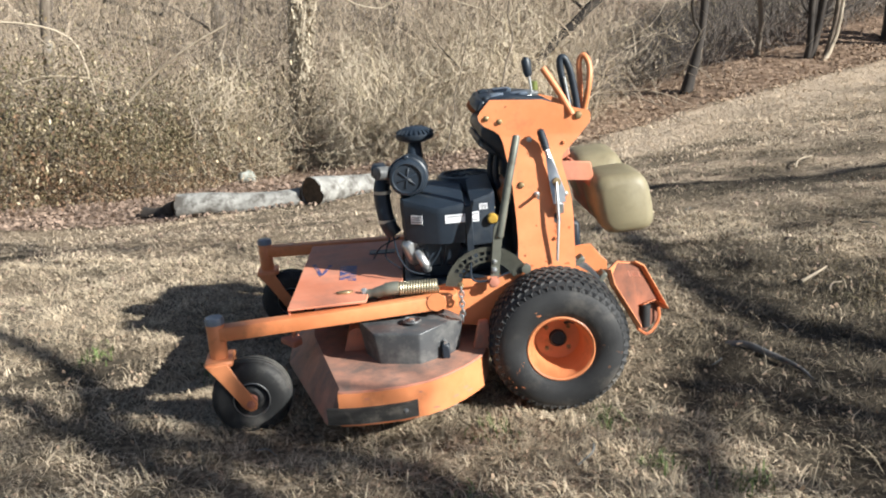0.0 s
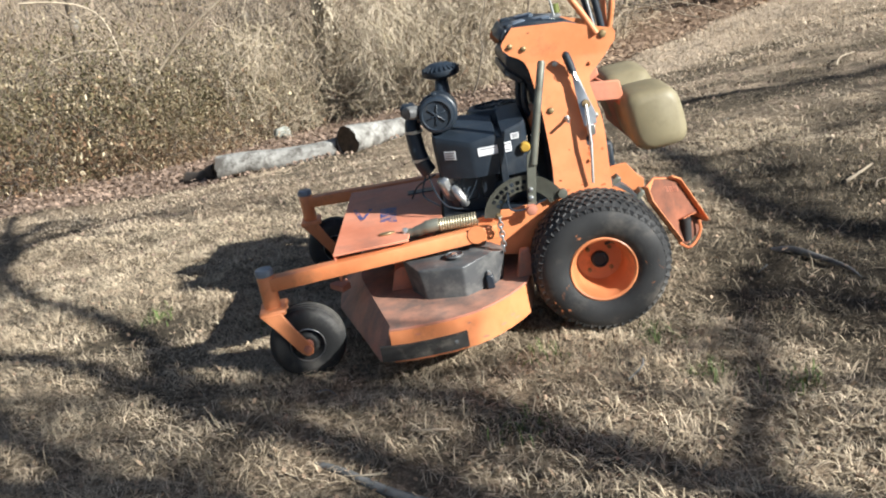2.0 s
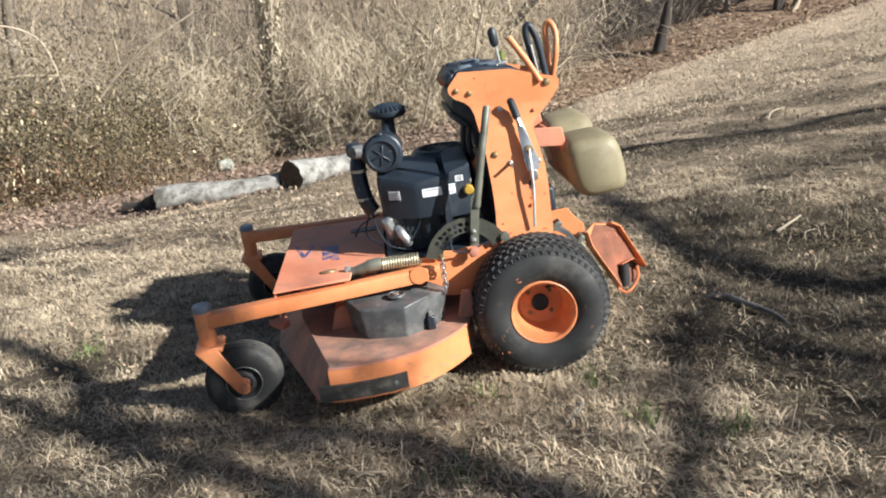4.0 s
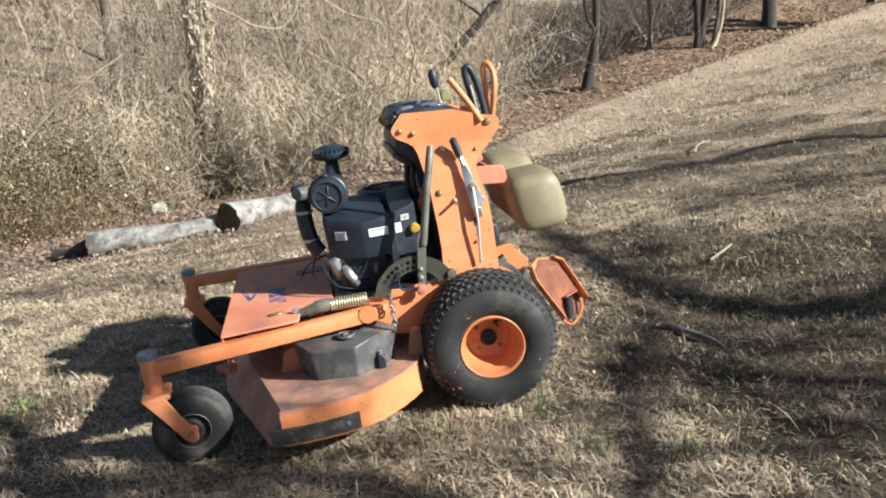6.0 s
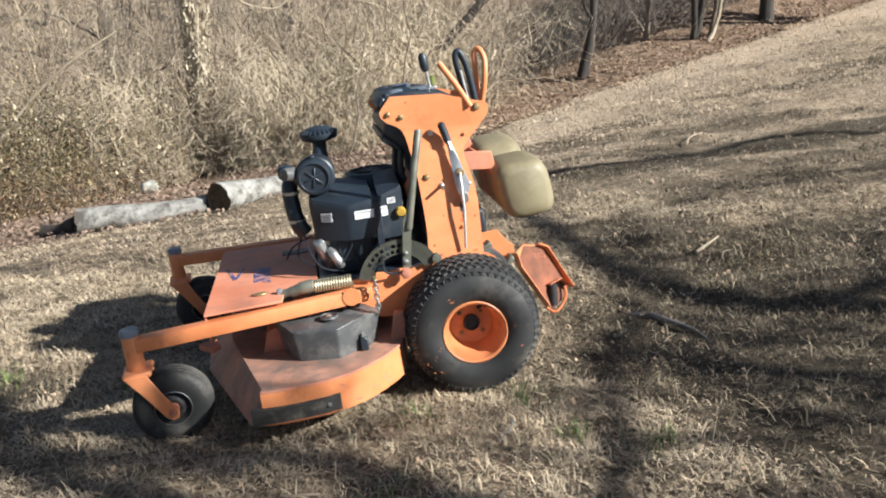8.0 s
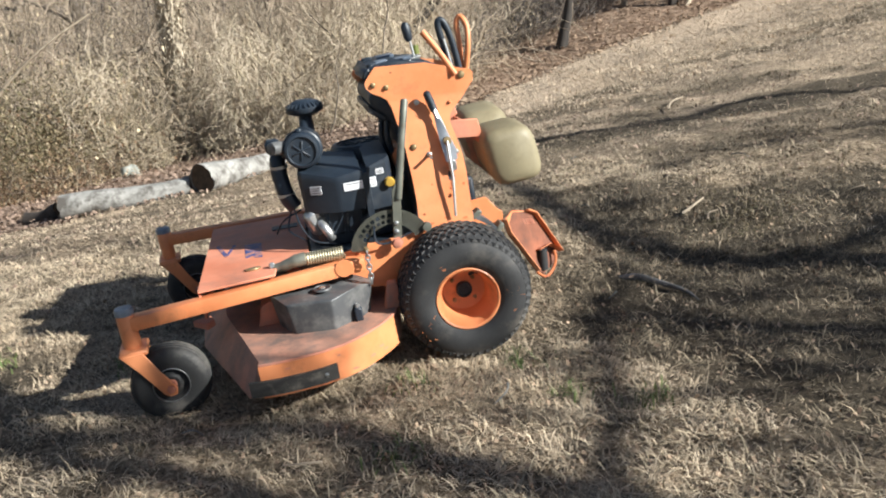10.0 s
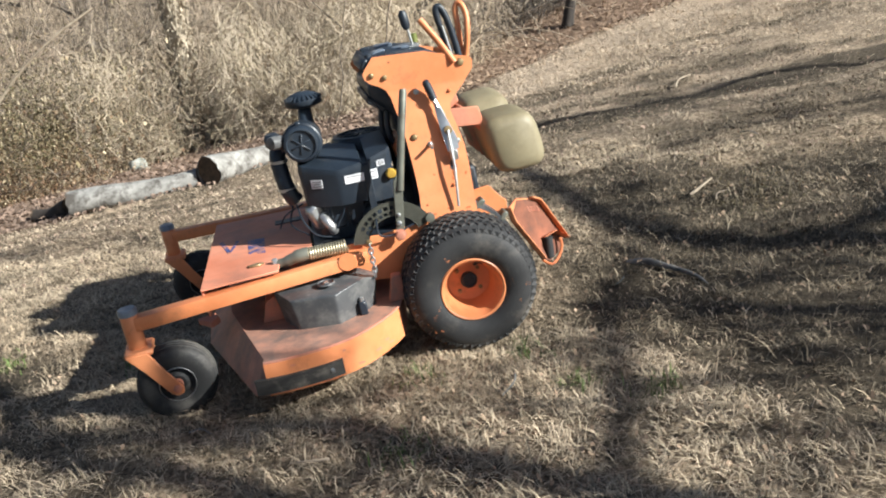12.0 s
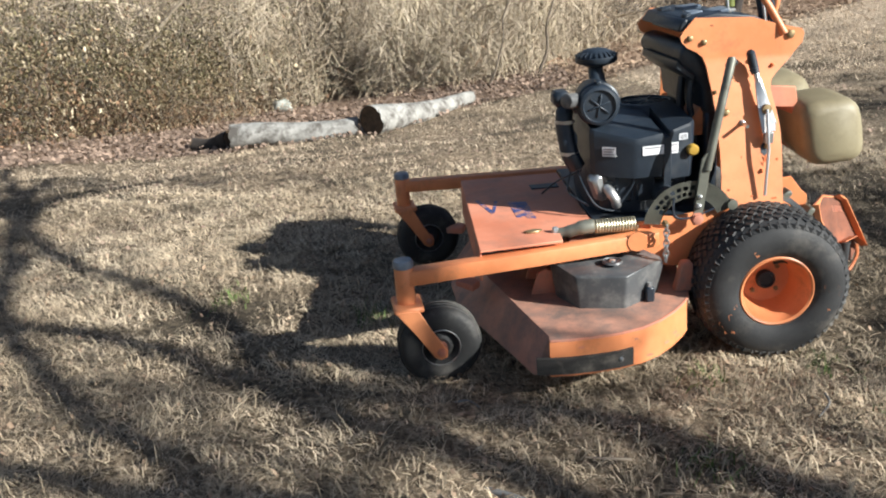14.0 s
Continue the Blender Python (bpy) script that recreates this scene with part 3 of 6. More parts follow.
def deck_shell():
    bm = bmesh.new()
    full = LEFT + [(0.22, 0.0)] + [(x, -y) for x, y in LEFT[::-1]]
    low_front = [(1.05, -0.22), (1.065, 0.0), (1.05, 0.22)]
    top_front = [(0.935, -0.24), (0.95, 0.0), (0.935, 0.24)]
    low = [bm.verts.new((x, y, 0.116)) for x, y in full + low_front]
    top = [bm.verts.new((x - (0.055 if i in (0, 24) else 0), y - (0.012 if i == 0 else -0.012 if i == 24 else 0), 0.238)) for i, (x, y) in enumerate(full + top_front)]
    n = len(low)
    for i in range(n):
        bm.faces.new((low[i], low[(i + 1) % n], top[(i + 1) % n], top[i]))
    bm.faces.new(top)
    under = [bm.verts.new((0.62 + (v.co.x - 0.62) * 0.985, v.co.y * 0.988, 0.116)) for v in low]
    roof = [bm.verts.new((0.62 + (v.co.x - 0.62) * 0.985, v.co.y * 0.988, 0.231)) for v in top]
    for i in range(n):
        bm.faces.new((low[(i + 1) % n], low[i], under[i], under[(i + 1) % n]))
        bm.faces.new((under[(i + 1) % n], under[i], roof[i], roof[(i + 1) % n]))
    bm.faces.new(roof[::-1])
    bmesh.ops.recalc_face_normals(bm, faces=bm.faces)
    return bm


deck = part("cutting_deck", deck_shell(), DECKTOP, mower, "wide orange steel cutting deck, dusty and scuffed", angle=25)
skirt = bmesh.new()
ring = [(x + 0.0, y + 0.004) for x, y in LEFT[1:10]]
for a, b in zip(ring, ring[1:]):
    q = []
    for (x, y) in (a, b):
        q.append([skirt.verts.new((x, y + d, z)) for d, z in ((0, 0.113), (0.005, 0.113), (0.005, 0.232), (0, 0.232))])
    for k in range(4):
        skirt.faces.new((q[0][k], q[0][(k + 1) % 4], q[1][(k + 1) % 4], q[1][k]))
bmesh.ops.remove_doubles(skirt, verts=skirt.verts, dist=0.0005)
part("side_skirt", skirt, ORANGE, deck, "bright orange deck side", angle=30)
edge = [(x - 0.002, y + 0.004, 0.235) for x, y in LEFT[1:]]
part("edge_weld", tube(edge, 0.005, 6), GRIME, deck)
# scraped paint low on the deck's side
chip = random.Random(3)
for x, y, z, w_ in ((0.40, 0.704, 0.145, 0.018), (0.36, 0.667, 0.16, 0.012), (0.345, 0.65, 0.138, 0.014), (0.47, 0.755, 0.132, 0.016), (0.52, 0.779, 0.205, 0.010), (0.70, 0.809, 0.21, 0.014)):
    own = bmesh.new()
    slope = 0.85 if x < 0.45 else 0.42 if x < 0.6 else 0.05
    own.faces.new([own.verts.new((x + w_ * math.cos(a) * chip.uniform(0.5, 1), y + 0.0105 + slope * w_ * math.cos(a) * 0.75, z + 0.006 * math.sin(a) * chip.uniform(0.4, 1))) for a in (6.283 * k / 8 for k in range(8))])
    part("paint_chip", own, GRIME, deck)
strip = []
for (x, y) in ((0.842, 0.799), (0.80, 0.807), (0.735, 0.812), (0.66, 0.808), (0.58, 0.798), (0.532, 0.784)):
    strip.append((x, y + 0.006))
bm = bmesh.new()
for a, b in zip(strip, strip[1:]):
    q = [[bm.verts.new((x, y + d, z)) for d, z in ((0, 0.121), (0.010, 0.123), (0.010, 0.179), (0, 0.181))] for x, y in (a, b)]
    for k in range(4):
        bm.faces.new((q[0][k], q[0][(k + 1) % 4], q[1][(k + 1) % 4], q[1][k]))
    if a == strip[0]:
        bm.faces.new(q[0])
    if b == strip[-1]:
        bm.faces.new(q[1][::-1])
bmesh.ops.remove_doubles(bm, verts=bm.verts, dist=0.0005)
bumper = part("rub_strip", bm, CARBON, deck, "worn black rubber bumper strip")
bolt(0.575, 0.812, 0.152, 0.007, 0.006, bumper, ZINC)
# front hanger brackets
for y in (0.44, 0.30, -0.44):
    part("deck_bracket", sheet([(0.80, 0.236), (0.70, 0.236), (0.715, 0.318), (0.745, 0.332), (0.775, 0.318)], y - 0.006, y + 0.006, "y", 0.002), GRIME, deck)
# grimy paint picked for its darker tone, as shade under the rail
for s in (1, -1):
    part("deck_brace", sheet([(1.06, 0.30), (0.99, 0.27), (0.97, 0.33), (1.0, 0.37)] if s > 0 else [(1.06, -0.30), (1.0, -0.37), (0.97, -0.33), (0.99, -0.27)], 0.235, 0.262, "z", 0.004), GRIME, deck)
part("rear_bracket", sheet([(0.315, 0.236), (0.245, 0.236), (0.255, 0.34), (0.29, 0.34)], 0.49, 0.53, "y", 0.004), GRIME, deck)

# belt cover over the spindle
def belt_cover(s):
    top = [(0.738, 0.46), (0.733, 0.490), (0.675, 0.606), (0.511, 0.640), (0.390, 0.560), (0.350, 0.510), (0.345, 0.45), (0.420, 0.405), (0.60, 0.385)]
    bm = bmesh.new()
    lo = [bm.verts.new((0.53 + (x - 0.53) * 0.90, (0.5 + (y - 0.5) * 0.93 - 0.004) * s, 0.236)) for x, y in top]
    hi = [bm.verts.new((x, y * s, 0.358 if y > 0.6 else 0.374 if x > 0.36 else 0.345)) for x, y in top]
    n = len(top)
    for i in range(n):
        bm.faces.new((lo[i], lo[(i + 1) % n], hi[(i + 1) % n], hi[i]))
    cap = bm.faces.new(hi)
    bmesh.ops.recalc_face_normals(bm, faces=bm.faces)
    bevel(bm, 0.007, 2, 20)
    c = part("belt_cover", bm, COVER, deck, "grey-black moulded plastic belt cover")
    ring_m = Matrix.Translation((0.535, 0.54 * s, 0.369)) @ Matrix.Rotation(radians(90), 4, "X")
    part("cover_hole", lathe([(0.001, 0.002), (0.031, 0.002), (0.031, 0.006), (0.022, 0.007), (0.001, 0.004)], 20, ring_m), BLACK, c)
    part("hole_rim", lathe([(0.027, 0.004), (0.031, 0.010), (0.035, 0.004)], 24, ring_m, None, True), COVER, c)
    bolt(0.535, 0.54 * s, 0.375, 0.010, 0.006, c, ZINC, "z")
    part("cover_boss", span(0.405, 0.435, 0.585 * s - 0.014, 0.585 * s + 0.014, 0.237, 0.292, 0.005), BLACK, c)
    bolt(0.42, 0.585 * s, 0.292, 0.008, 0.012, c, ZINC, "z")


belt_cover(1)
belt_cover(-1)

# ---- control tower
PLATE = [(0.230, 1.062), (0.222, 1.077), (0.182, 1.121), (-0.016, 1.109), (-0.116, 1.077), (-0.190, 1.058), (-0.199, 1.043), (-0.195, 1.013), (-0.152, 0.964),
         (-0.104, 0.921), (-0.083, 0.898), (-0.078, 0.870), (-0.094, 0.796), (-0.103, 0.742), (-0.105, 0.677), (-0.097, 0.470), (0.122, 0.470), (0.112, 0.597), (0.112, 0.672), (0.117, 0.800),
         (0.127, 0.877), (0.140, 0.959), (0.152, 0.988), (0.172, 1.005), (0.207, 1.023), (0.226, 1.043)]
FOLD = 0.98


def plate_y(z):
    """Outer face of the side plate: upright above the fold, splayed outwards below it."""
    return 0.266 + 0.30 * max(0.0, FOLD - z)


def splay(bm, side=1):
    bmesh.ops.bisect_plane(bm, geom=bm.verts[:] + bm.edges[:] + bm.faces[:], plane_co=(0, 0, FOLD), plane_no=(0, 0, 1))
    for v in bm.verts:
        v.co.y += side * (plate_y(v.co.z) - plate_y(FOLD))
    return bm


tower = part("control_tower", splay(sheet(PLATE, 0.259, 0.266, "y", 0)), ORANGE, mower, "tall orange steel side plate with bolts")
part("tower_side", splay(sheet(PLATE[:14] + [(-0.10, 0.66), (0.112, 0.66)] + PLATE[19:], -0.266, -0.259, "y", 0), -1), ORANGE, tower)
part("tower_back", sheet([(-0.34, 0.47), (0.34, 0.47), (0.31, 0.74), (-0.31, 0.74)], -0.090, -0.084, "x", 0.001), ORANGE, tower)
for x, z, r, mt in ((0.198, 1.054, 0.009, BOLT), (0.149, 1.038, 0.009, BOLT), (-0.151, 1.043, 0.013, BOLT), (0.040, 0.962, 0.009, ZINC), (-0.012, 0.965, 0.007, ZINC),
                    (0.083, 0.800, 0.011, BOLT), (0.028, 0.763, 0.009, ZINC), (-0.080, 0.757, 0.009, ZINC), (0.117, 0.870, 0.006, BOLT), (-0.090, 0.945, 0.006, ORANGE), (-0.03, 0.60, 0.006, ORANGE)):
    bolt(x, plate_y(z) - 0.001, z, r, 0.010, tower, mt)
part("wire_pin", tube([(0.028, plate_y(0.763), 0.763), (0.032, plate_y(0.763) + 0.055, 0.760)], 0.006, 8), ZINC, tower)
bm = sheet([(-0.055, 0.683), (-0.043, 0.695), (-0.031, 0.683), (-0.031, 0.660), (-0.043, 0.648), (-0.055, 0.660)], 0.2665, 0.2675, "y", 0)
part("keyhole", splay(bm), BLACK, tower, "dark slotted hole")
# rust runs and paint chips on the plate
rust = random.Random(9)
for x, z, w_, h_ in ((-0.043, 0.632, 0.007, 0.03), (-0.035, 0.619, 0.004, 0.02), (0.091, 0.544, 0.006, 0.008), (0.007, 0.518, 0.012, 0.006), (0.074, 0.505, 0.016, 0.007), (-0.068, 0.505, 0.014, 0.008), (-0.085, 0.632, 0.005, 0.012), (0.039, 0.65, 0.004, 0.005), (0.123, 1.092, 0.006, 0.004)):
    own = bmesh.new()
    own.faces.new([own.verts.new((x + w_ * math.cos(a) * rust.uniform(0.5, 1), plate_y(z) + 0.0012, z + h_ * math.sin(a) * rust.uniform(0.5, 1))) for a in (6.283 * k / 9 for k in range(9))])
    part("rust_spot", own, RUSTY, tower)
# dashboard
dash = part("dashboard", sheet([(0.225, 1.080), (0.198, 1.118), (0.10, 1.130), (-0.03, 1.112), (-0.10, 1.075), (0.17, 1.062)], -0.235, 0.252, "y", 0.006, seg=2), BLACK, mower,
            "black control panel on top")
part("dash_lip", sheet([(0.236, 1.078), (0.222, 1.112), (0.200, 1.120), (0.200, 1.072)], -0.06, 0.252, "y", 0.006), BLACK, dash)
for x, y, w, d, h, mt in ((0.14, 0.12, 0.05, 0.07, 0.014, GREYPANEL), (0.05, 0.10, 0.06, 0.10, 0.012, GREYPANEL), (0.10, -0.05, 0.07, 0.09, 0.016, GREYPANEL), (-0.01, 0.0, 0.05, 0.14, 0.012, ZINC),
                          (0.17, -0.12, 0.04, 0.06, 0.02, BLACK), (0.18, 0.17, 0.025, 0.03, 0.02, BLACK)):
    part("switch_panel", box((w, d, h), Matrix.Translation((x, y, 1.130 - 0.12 * abs(x - 0.10))) @ Matrix.Rotation(radians(4), 4, "Y"), 0.003), mt, dash)
part("key_switch", lathe([(0.001, 0), (0.014, 0), (0.014, 0.022), (0.008, 0.026), (0.001, 0.026)], 14, Matrix.Translation((0.19, 0.19, 1.105)) @ Matrix.Rotation(radians(90), 4, "X")), BLACK, dash)
# fuel tank and hoses behind the plates
part("fuel_tank", sheet([(0.222, 0.998), (0.204, 1.030), (0.15, 1.036), (0.10, 0.96), (0.09, 0.78), (0.125, 0.78), (0.138, 0.880), (0.160, 0.915), (0.212, 0.962)], -0.27, 0.235, "y", 0.02, seg=3), BLACK, mower,
     "black plastic tank")
part("tank_rib", sheet([(0.224, 0.978), (0.206, 0.960), (0.156, 0.918), (0.172, 0.902), (0.232, 0.950)], -0.20, 0.225, "y", 0.005), BLACK, mower)
for i, (x, y) in enumerate(((0.145, 0.17), (0.16, 0.10), (0.13, 0.03))):
    part("hose", tube(curve([(x, y, 0.95), (x + 0.02, y + 0.015, 0.82), (x - 0.01, y, 0.70), (x + 0.02, y, 0.55)], 6), 0.012, 8), BLACK, mower)
part("rear_shroud", span(-0.150, -0.092, -0.22, 0.26, 0.47, 0.63, 0.012), BLACK, mower, "black panel inside the tower")
part("inner_bracket", sheet([(0.16, 0.76), (0.13, 0.80), (0.10, 0.80), (0.10, 0.70), (0.15, 0.70)], 0.06, 0.20, "y", 0.003), ORANGE, mower)
part("engine_guard", span(0.07, 0.12, -0.23, 0.23, 0.45, 0.82, 0.01), BLACK, mower)

# ---- levers and handles
def bar_handle(name, pts, r, mat_, label=""):
    return part(name, tube(curve(pts, 7), r, 12), mat_, mower, label)


bar_handle("control_lever", [(-0.128, 0.272, 1.045), (-0.085, 0.245, 1.13), (-0.030, 0.22, 1.222)], 0.0125, ORANGE, "orange steering lever")
bar_handle("control_lever", [(-0.27, -0.19, 1.00), (-0.29, -0.17, 1.11), (-0.300, -0.19, 1.19), (-0.283, -0.21, 1.238), (-0.262, -0.22, 1.215), (-0.262, -0.21, 1.12), (-0.255, -0.20, 1.0)], 0.0125, ORANGE,
           "looped orange steering lever")
grip = bar_handle("hand_grip", [(-0.205, 0.0, 1.02), (-0.195, 0.0, 1.10), (-0.178, 0.0, 1.19), (-0.155, 0.0, 1.243), (-0.137, 0.0, 1.235), (-0.142, 0.0, 1.18), (-0.168, 0.0, 1.06)], 0.0145, BLACK,
                  "black foam-covered hand grip")
part("grip_stem", tube([(-0.175, 0.015, 1.02), (-0.150, 0.015, 1.17)], 0.006, 8), ZINC, grip)
knob = part("throttle_knob", tube([(0.0, 0.06, 1.185), (0.004, 0.06, 1.20), (0.01, 0.06, 1.245), (0.008, 0.06, 1.26)], [0.012, 0.018, 0.019, 0.010], 12), BLACK, mower, "black lever knob")
part("throttle_stem", tube([(-0.012, 0.06, 1.11), (0.0, 0.06, 1.19)], 0.005, 8), ZINC, knob)
part("choke_knob", tube([(-0.02, 0.05, 1.13), (-0.02, 0.05, 1.165)], [0.017, 0.015], 10), GREEN_CAP, dash, "olive choke knob")
part("handle_mount", tube([(-0.18, -0.235, 1.02), (-0.18, 0.235, 1.02)], 0.012, 10), BLACK, tower)

# parking-brake lever on the side plate
brake = part("brake_lever", splay(sheet([(-0.028, 0.728), (-0.075, 0.734), (-0.075, 0.778), (-0.054, 0.843), (-0.034, 0.913), (-0.014, 0.910), (-0.015, 0.852), (-0.020, 0.792)], 0.292, 0.298, "y", 0.0015)), ZINC, mower,
             "zinc-plated brake lever with a black grip")
part("lever_neck", tube([(-0.026, 0.318, 0.895), (-0.012, 0.305, 0.952)], 0.010, 8), ZINC, brake)
part("grip", tube([(-0.018, 0.310, 0.925), (-0.010, 0.303, 0.960), (0.002, 0.306, 0.997), (0.005, 0.307, 1.003)], [0.0145, 0.0155, 0.0145, 0.008], 12), BLACK, brake)
for z in (0.935, 0.947):
    part("grip_ring", lathe([(0.0150, -0.002), (0.0170, 0), (0.0150, 0.002)], 14, Matrix.Translation((-0.0165 + (z - 0.925) * 0.25, 0.3085, z)) @ Matrix.Rotation(radians(80), 4, "X"), None, True), BLACK, brake)
part("lever_pivot", lathe([(0.001, 0), (0.016, 0), (0.016, 0.044), (0.001, 0.046)], 14, Matrix.Translation((-0.045, plate_y(0.809), 0.809))), BOLT, brake)
part("link_rod", tube([(-0.043, 0.362, 0.809), (-0.040, 0.402, 0.674), (-0.026, 0.424, 0.523)], 0.0055, 8), ZINC, brake)
part("clevis", span(-0.066, -0.036, 0.358, 0.378, 0.692, 0.732, 0.003), ZINC, brake)
part("rod_end", tube([(-0.051, 0.366, 0.697), (-0.046, 0.362, 0.674)], 0.006, 8), BOLT, brake)

# cutting-height lever with its toothed quadrant
QC, QY = (0.24, 0.440), 0.440


def quadrant():
    bm = bmesh.new()
    radii, n = (0.103, 0.110, 0.123, 0.131, 0.145, 0.162), 46
    vs = [[bm.verts.new((QC[0] + r * math.cos(a), QY, QC[1] + r * math.sin(a))) for r in radii] for a in (radians(8 + 150 * k / n) for k in range(n + 1))]
    for k in range(n):
        for j in range(5):
            gap = 5 < k < 27 and ((j == 1 and k % 3 != 2) or (j == 3 and k % 3 != 0))
            if not gap:
                bm.faces.new((vs[k][j], vs[k][j + 1], vs[k + 1][j + 1], vs[k + 1][j]))
    bmesh.ops.solidify(bm, geom=bm.faces, thickness=0.007)
    return bm


quad = part("height_quadrant", quadrant(), STEEL, mower, "grey-green steel quadrant with two rows of holes")
part("end_boss", lathe([(0.001, 0.43), (0.018, 0.43), (0.018, 0.452), (0.001, 0.454)], 14, Matrix.Translation((0.095, 0, 0.508))), STEEL, quad)
lever = part("height_lever", sheet([(0.235, 0.455), (0.203, 0.455), (0.178, 0.655), (0.172, 0.690), (0.192, 0.700), (0.210, 0.680), (0.224, 0.56)], 0.447, 0.455, "y", 0.002), STEEL, mower, "long grey-green height lever")
part("lever_tube", tube([(0.190, 0.452, 0.64), (0.150, 0.435, 0.82), (0.107, 0.413, 0.995), (0.106, 0.412, 1.003)], [0.0145, 0.0145, 0.0145, 0.010], 12), STEEL, lever)
bolt(0.220, 0.455, 0.470, 0.019, 0.014, lever, GRIME)
bolt(0.216, 0.455, 0.515, 0.009, 0.010, lever, ZINC)
bolt(0.212, 0.455, 0.548, 0.007, 0.008, lever, ZINC)
part("pull_cable", tube(curve([(0.30, 0.447, 0.55), (0.30, 0.46, 0.49), (0.25, 0.455, 0.475), (0.16, 0.45, 0.50)], 6), 0.004, 6), BLACK, lever)
coil = []
for k in range(15 * 12 + 1):
    a = 2 * math.pi * k / 12
    coil.append((0.578 - 0.150 * k / 180, 0.44 + 0.0235 * math.cos(a), 0.468 + 0.0235 * math.sin(a)))
part("coil_spring", tube(coil, 0.0042, 6), BRASS, mower, "brassy coil spring")
arm = part("lift_arm", tube(curve([(0.60, 0.44, 0.472), (0.575, 0.44, 0.472), (0.62, 0.44, 0.468), (0.66, 0.43, 0.455), (0.70, 0.42, 0.448)], 4), [0.025] * 5 + [0.026] * 4 + [0.022] * 4 + [0.019] * 4, 10), STEEL, mower, "grey cast lift arm")
bolt(0.705, 0.425, 0.44, 0.012, 0.03, arm, ZINC, "z")

# hanging chain
for k in range(7):
    c = Vector((0.347, 0.522 + 0.002 * (k % 2), 0.472 - 0.0185 * k))
    pts = []
    for q in range(10):
        a = 2 * math.pi * q / 10
        u, v = 0.0085 * math.cos(a), 0.0135 * math.sin(a)
        pts.append(c + (Vector((u, 0, v)) if k % 2 else Vector((0, u, v))))
    part("chain_link", tube(pts, 0.0034, 6, closed=True), ZINC, mower)
bolt(0.347, 0.505, 0.482, 0.010, 0.02, mower, BOLT)

# ---- engine
block = [(0.515, -0.24), (0.545, -0.10), (0.545, 0.17), (0.520, 0.262), (0.445, 0.300), (0.365, 0.302), (0.345, 0.285), (0.195, 0.262), (0.17, 0.20), (0.17, -0.24)]


def shroud(outline, z0, z1, top_in, mat_, name, label, parent=mower, shoulder=0.62):
    bm = bmesh.new()
    cx = sum(p[0] for p in outline) / len(outline)
    cy = sum(p[1] for p in outline) / len(outline)
    lo = [bm.verts.new((cx + (x - cx) * 0.92, cy + (y - cy) * 0.92, z0)) for x, y in outline]
    mid = [bm.verts.new((x, y, z0 + (z1 - z0) * shoulder)) for x, y in outline]
    hi = [bm.verts.new((cx + (x - cx) * top_in, cy + (y - cy) * top_in, z1)) for x, y in outline]
    n = len(outline)
    for a, b in ((lo, mid), (mid, hi)):
        for i in range(n):
            bm.faces.new((a[i], a[(i + 1) % n], b[(i + 1) % n], b[i]))
    bm.faces.new(hi)
    bm.faces.new(lo[::-1])
    bmesh.ops.recalc_face_normals(bm, faces=bm.faces)
    bevel(bm, 0.004, 1, 14)
    return part(name, bm, mat_, parent, label, angle=13)


engine = shroud(block, 0.455, 0.66, 0.97, BLACK, "engine", "black twin-cylinder engine with plastic shrouds")


def hood(outline, tops, z0, lower):
    """A moulded plastic cowl: a many-cornered wall, each corner with its own height, under a flat sloping lid."""
    bm = bmesh.new()
    cx = sum(p[0] for p in outline) / len(outline)
    cy = sum(p[1] for p in outline) / len(outline)
    rows = []
    for inset, drop in ((lower, None), (1.0, 0.026), (0.985, 0.008), (0.95, 0.0)):
        rows.append([bm.verts.new((cx + (x - cx) * inset, cy + (y - cy) * inset, z0 if drop is None else z - drop)) for (x, y), z in zip(outline, tops)])
    n = len(outline)
    for a, b in zip(rows, rows[1:]):
        for i in range(n):
            bm.faces.new((a[i], a[(i + 1) % n], b[(i + 1) % n], b[i]))
    mid = bm.verts.new((cx, cy, sum(tops) / n + 0.004))
    for i in range(n):
        bm.faces.new((rows[-1][i], rows[-1][(i + 1) % n], mid))
    bm.faces.new(rows[0][::-1])
    bevel(bm, 0.003, 1, 25)
    return part("cylinder_shroud", bm, BLACK, engine, angle=22)


hood([(0.545, 0.03), (0.548, 0.262), (0.535, 0.282), (0.415, 0.348), (0.392, 0.352), (0.302, 0.346), (0.296, 0.03)], (0.788, 0.772, 0.766, 0.742, 0.740, 0.752, 0.790), 0.600, 0.95)
hood([(0.280, 0.03), (0.284, 0.342), (0.205, 0.326), (0.186, 0.30), (0.182, 0.03)], (0.800, 0.756, 0.776, 0.782, 0.805), 0.585, 0.95)
part("shroud_gap", span(0.276, 0.306, 0.03, 0.330, 0.585, 0.742, 0.003), BLACK, engine)
for x0, x1, yy in ((0.470, 0.528, 0.262), (0.400, 0.462, 0.300), (0.320, 0.390, 0.305)):
    part("lower_cowl", span(x0, x1, 0.10, yy, 0.500, 0.606, 0.008), BLACK, engine)
shroud([(0.50, -0.28), (0.52, -0.05), (0.19, -0.05), (0.19, -0.28)], 0.58, 0.74, 0.95, BLACK, "cylinder_shroud", "", engine)
fan = part("fan_housing", lathe([(0.001, 0.66), (0.125, 0.66), (0.125, 0.785), (0.115, 0.798), (0.098, 0.800), (0.094, 0.792), (0.001, 0.792)], 40,
                                Matrix.Translation((0.265, -0.04, 0)) @ Matrix.Rotation(radians(90), 4, "X")), BLACK, engine, "round black fan housing")
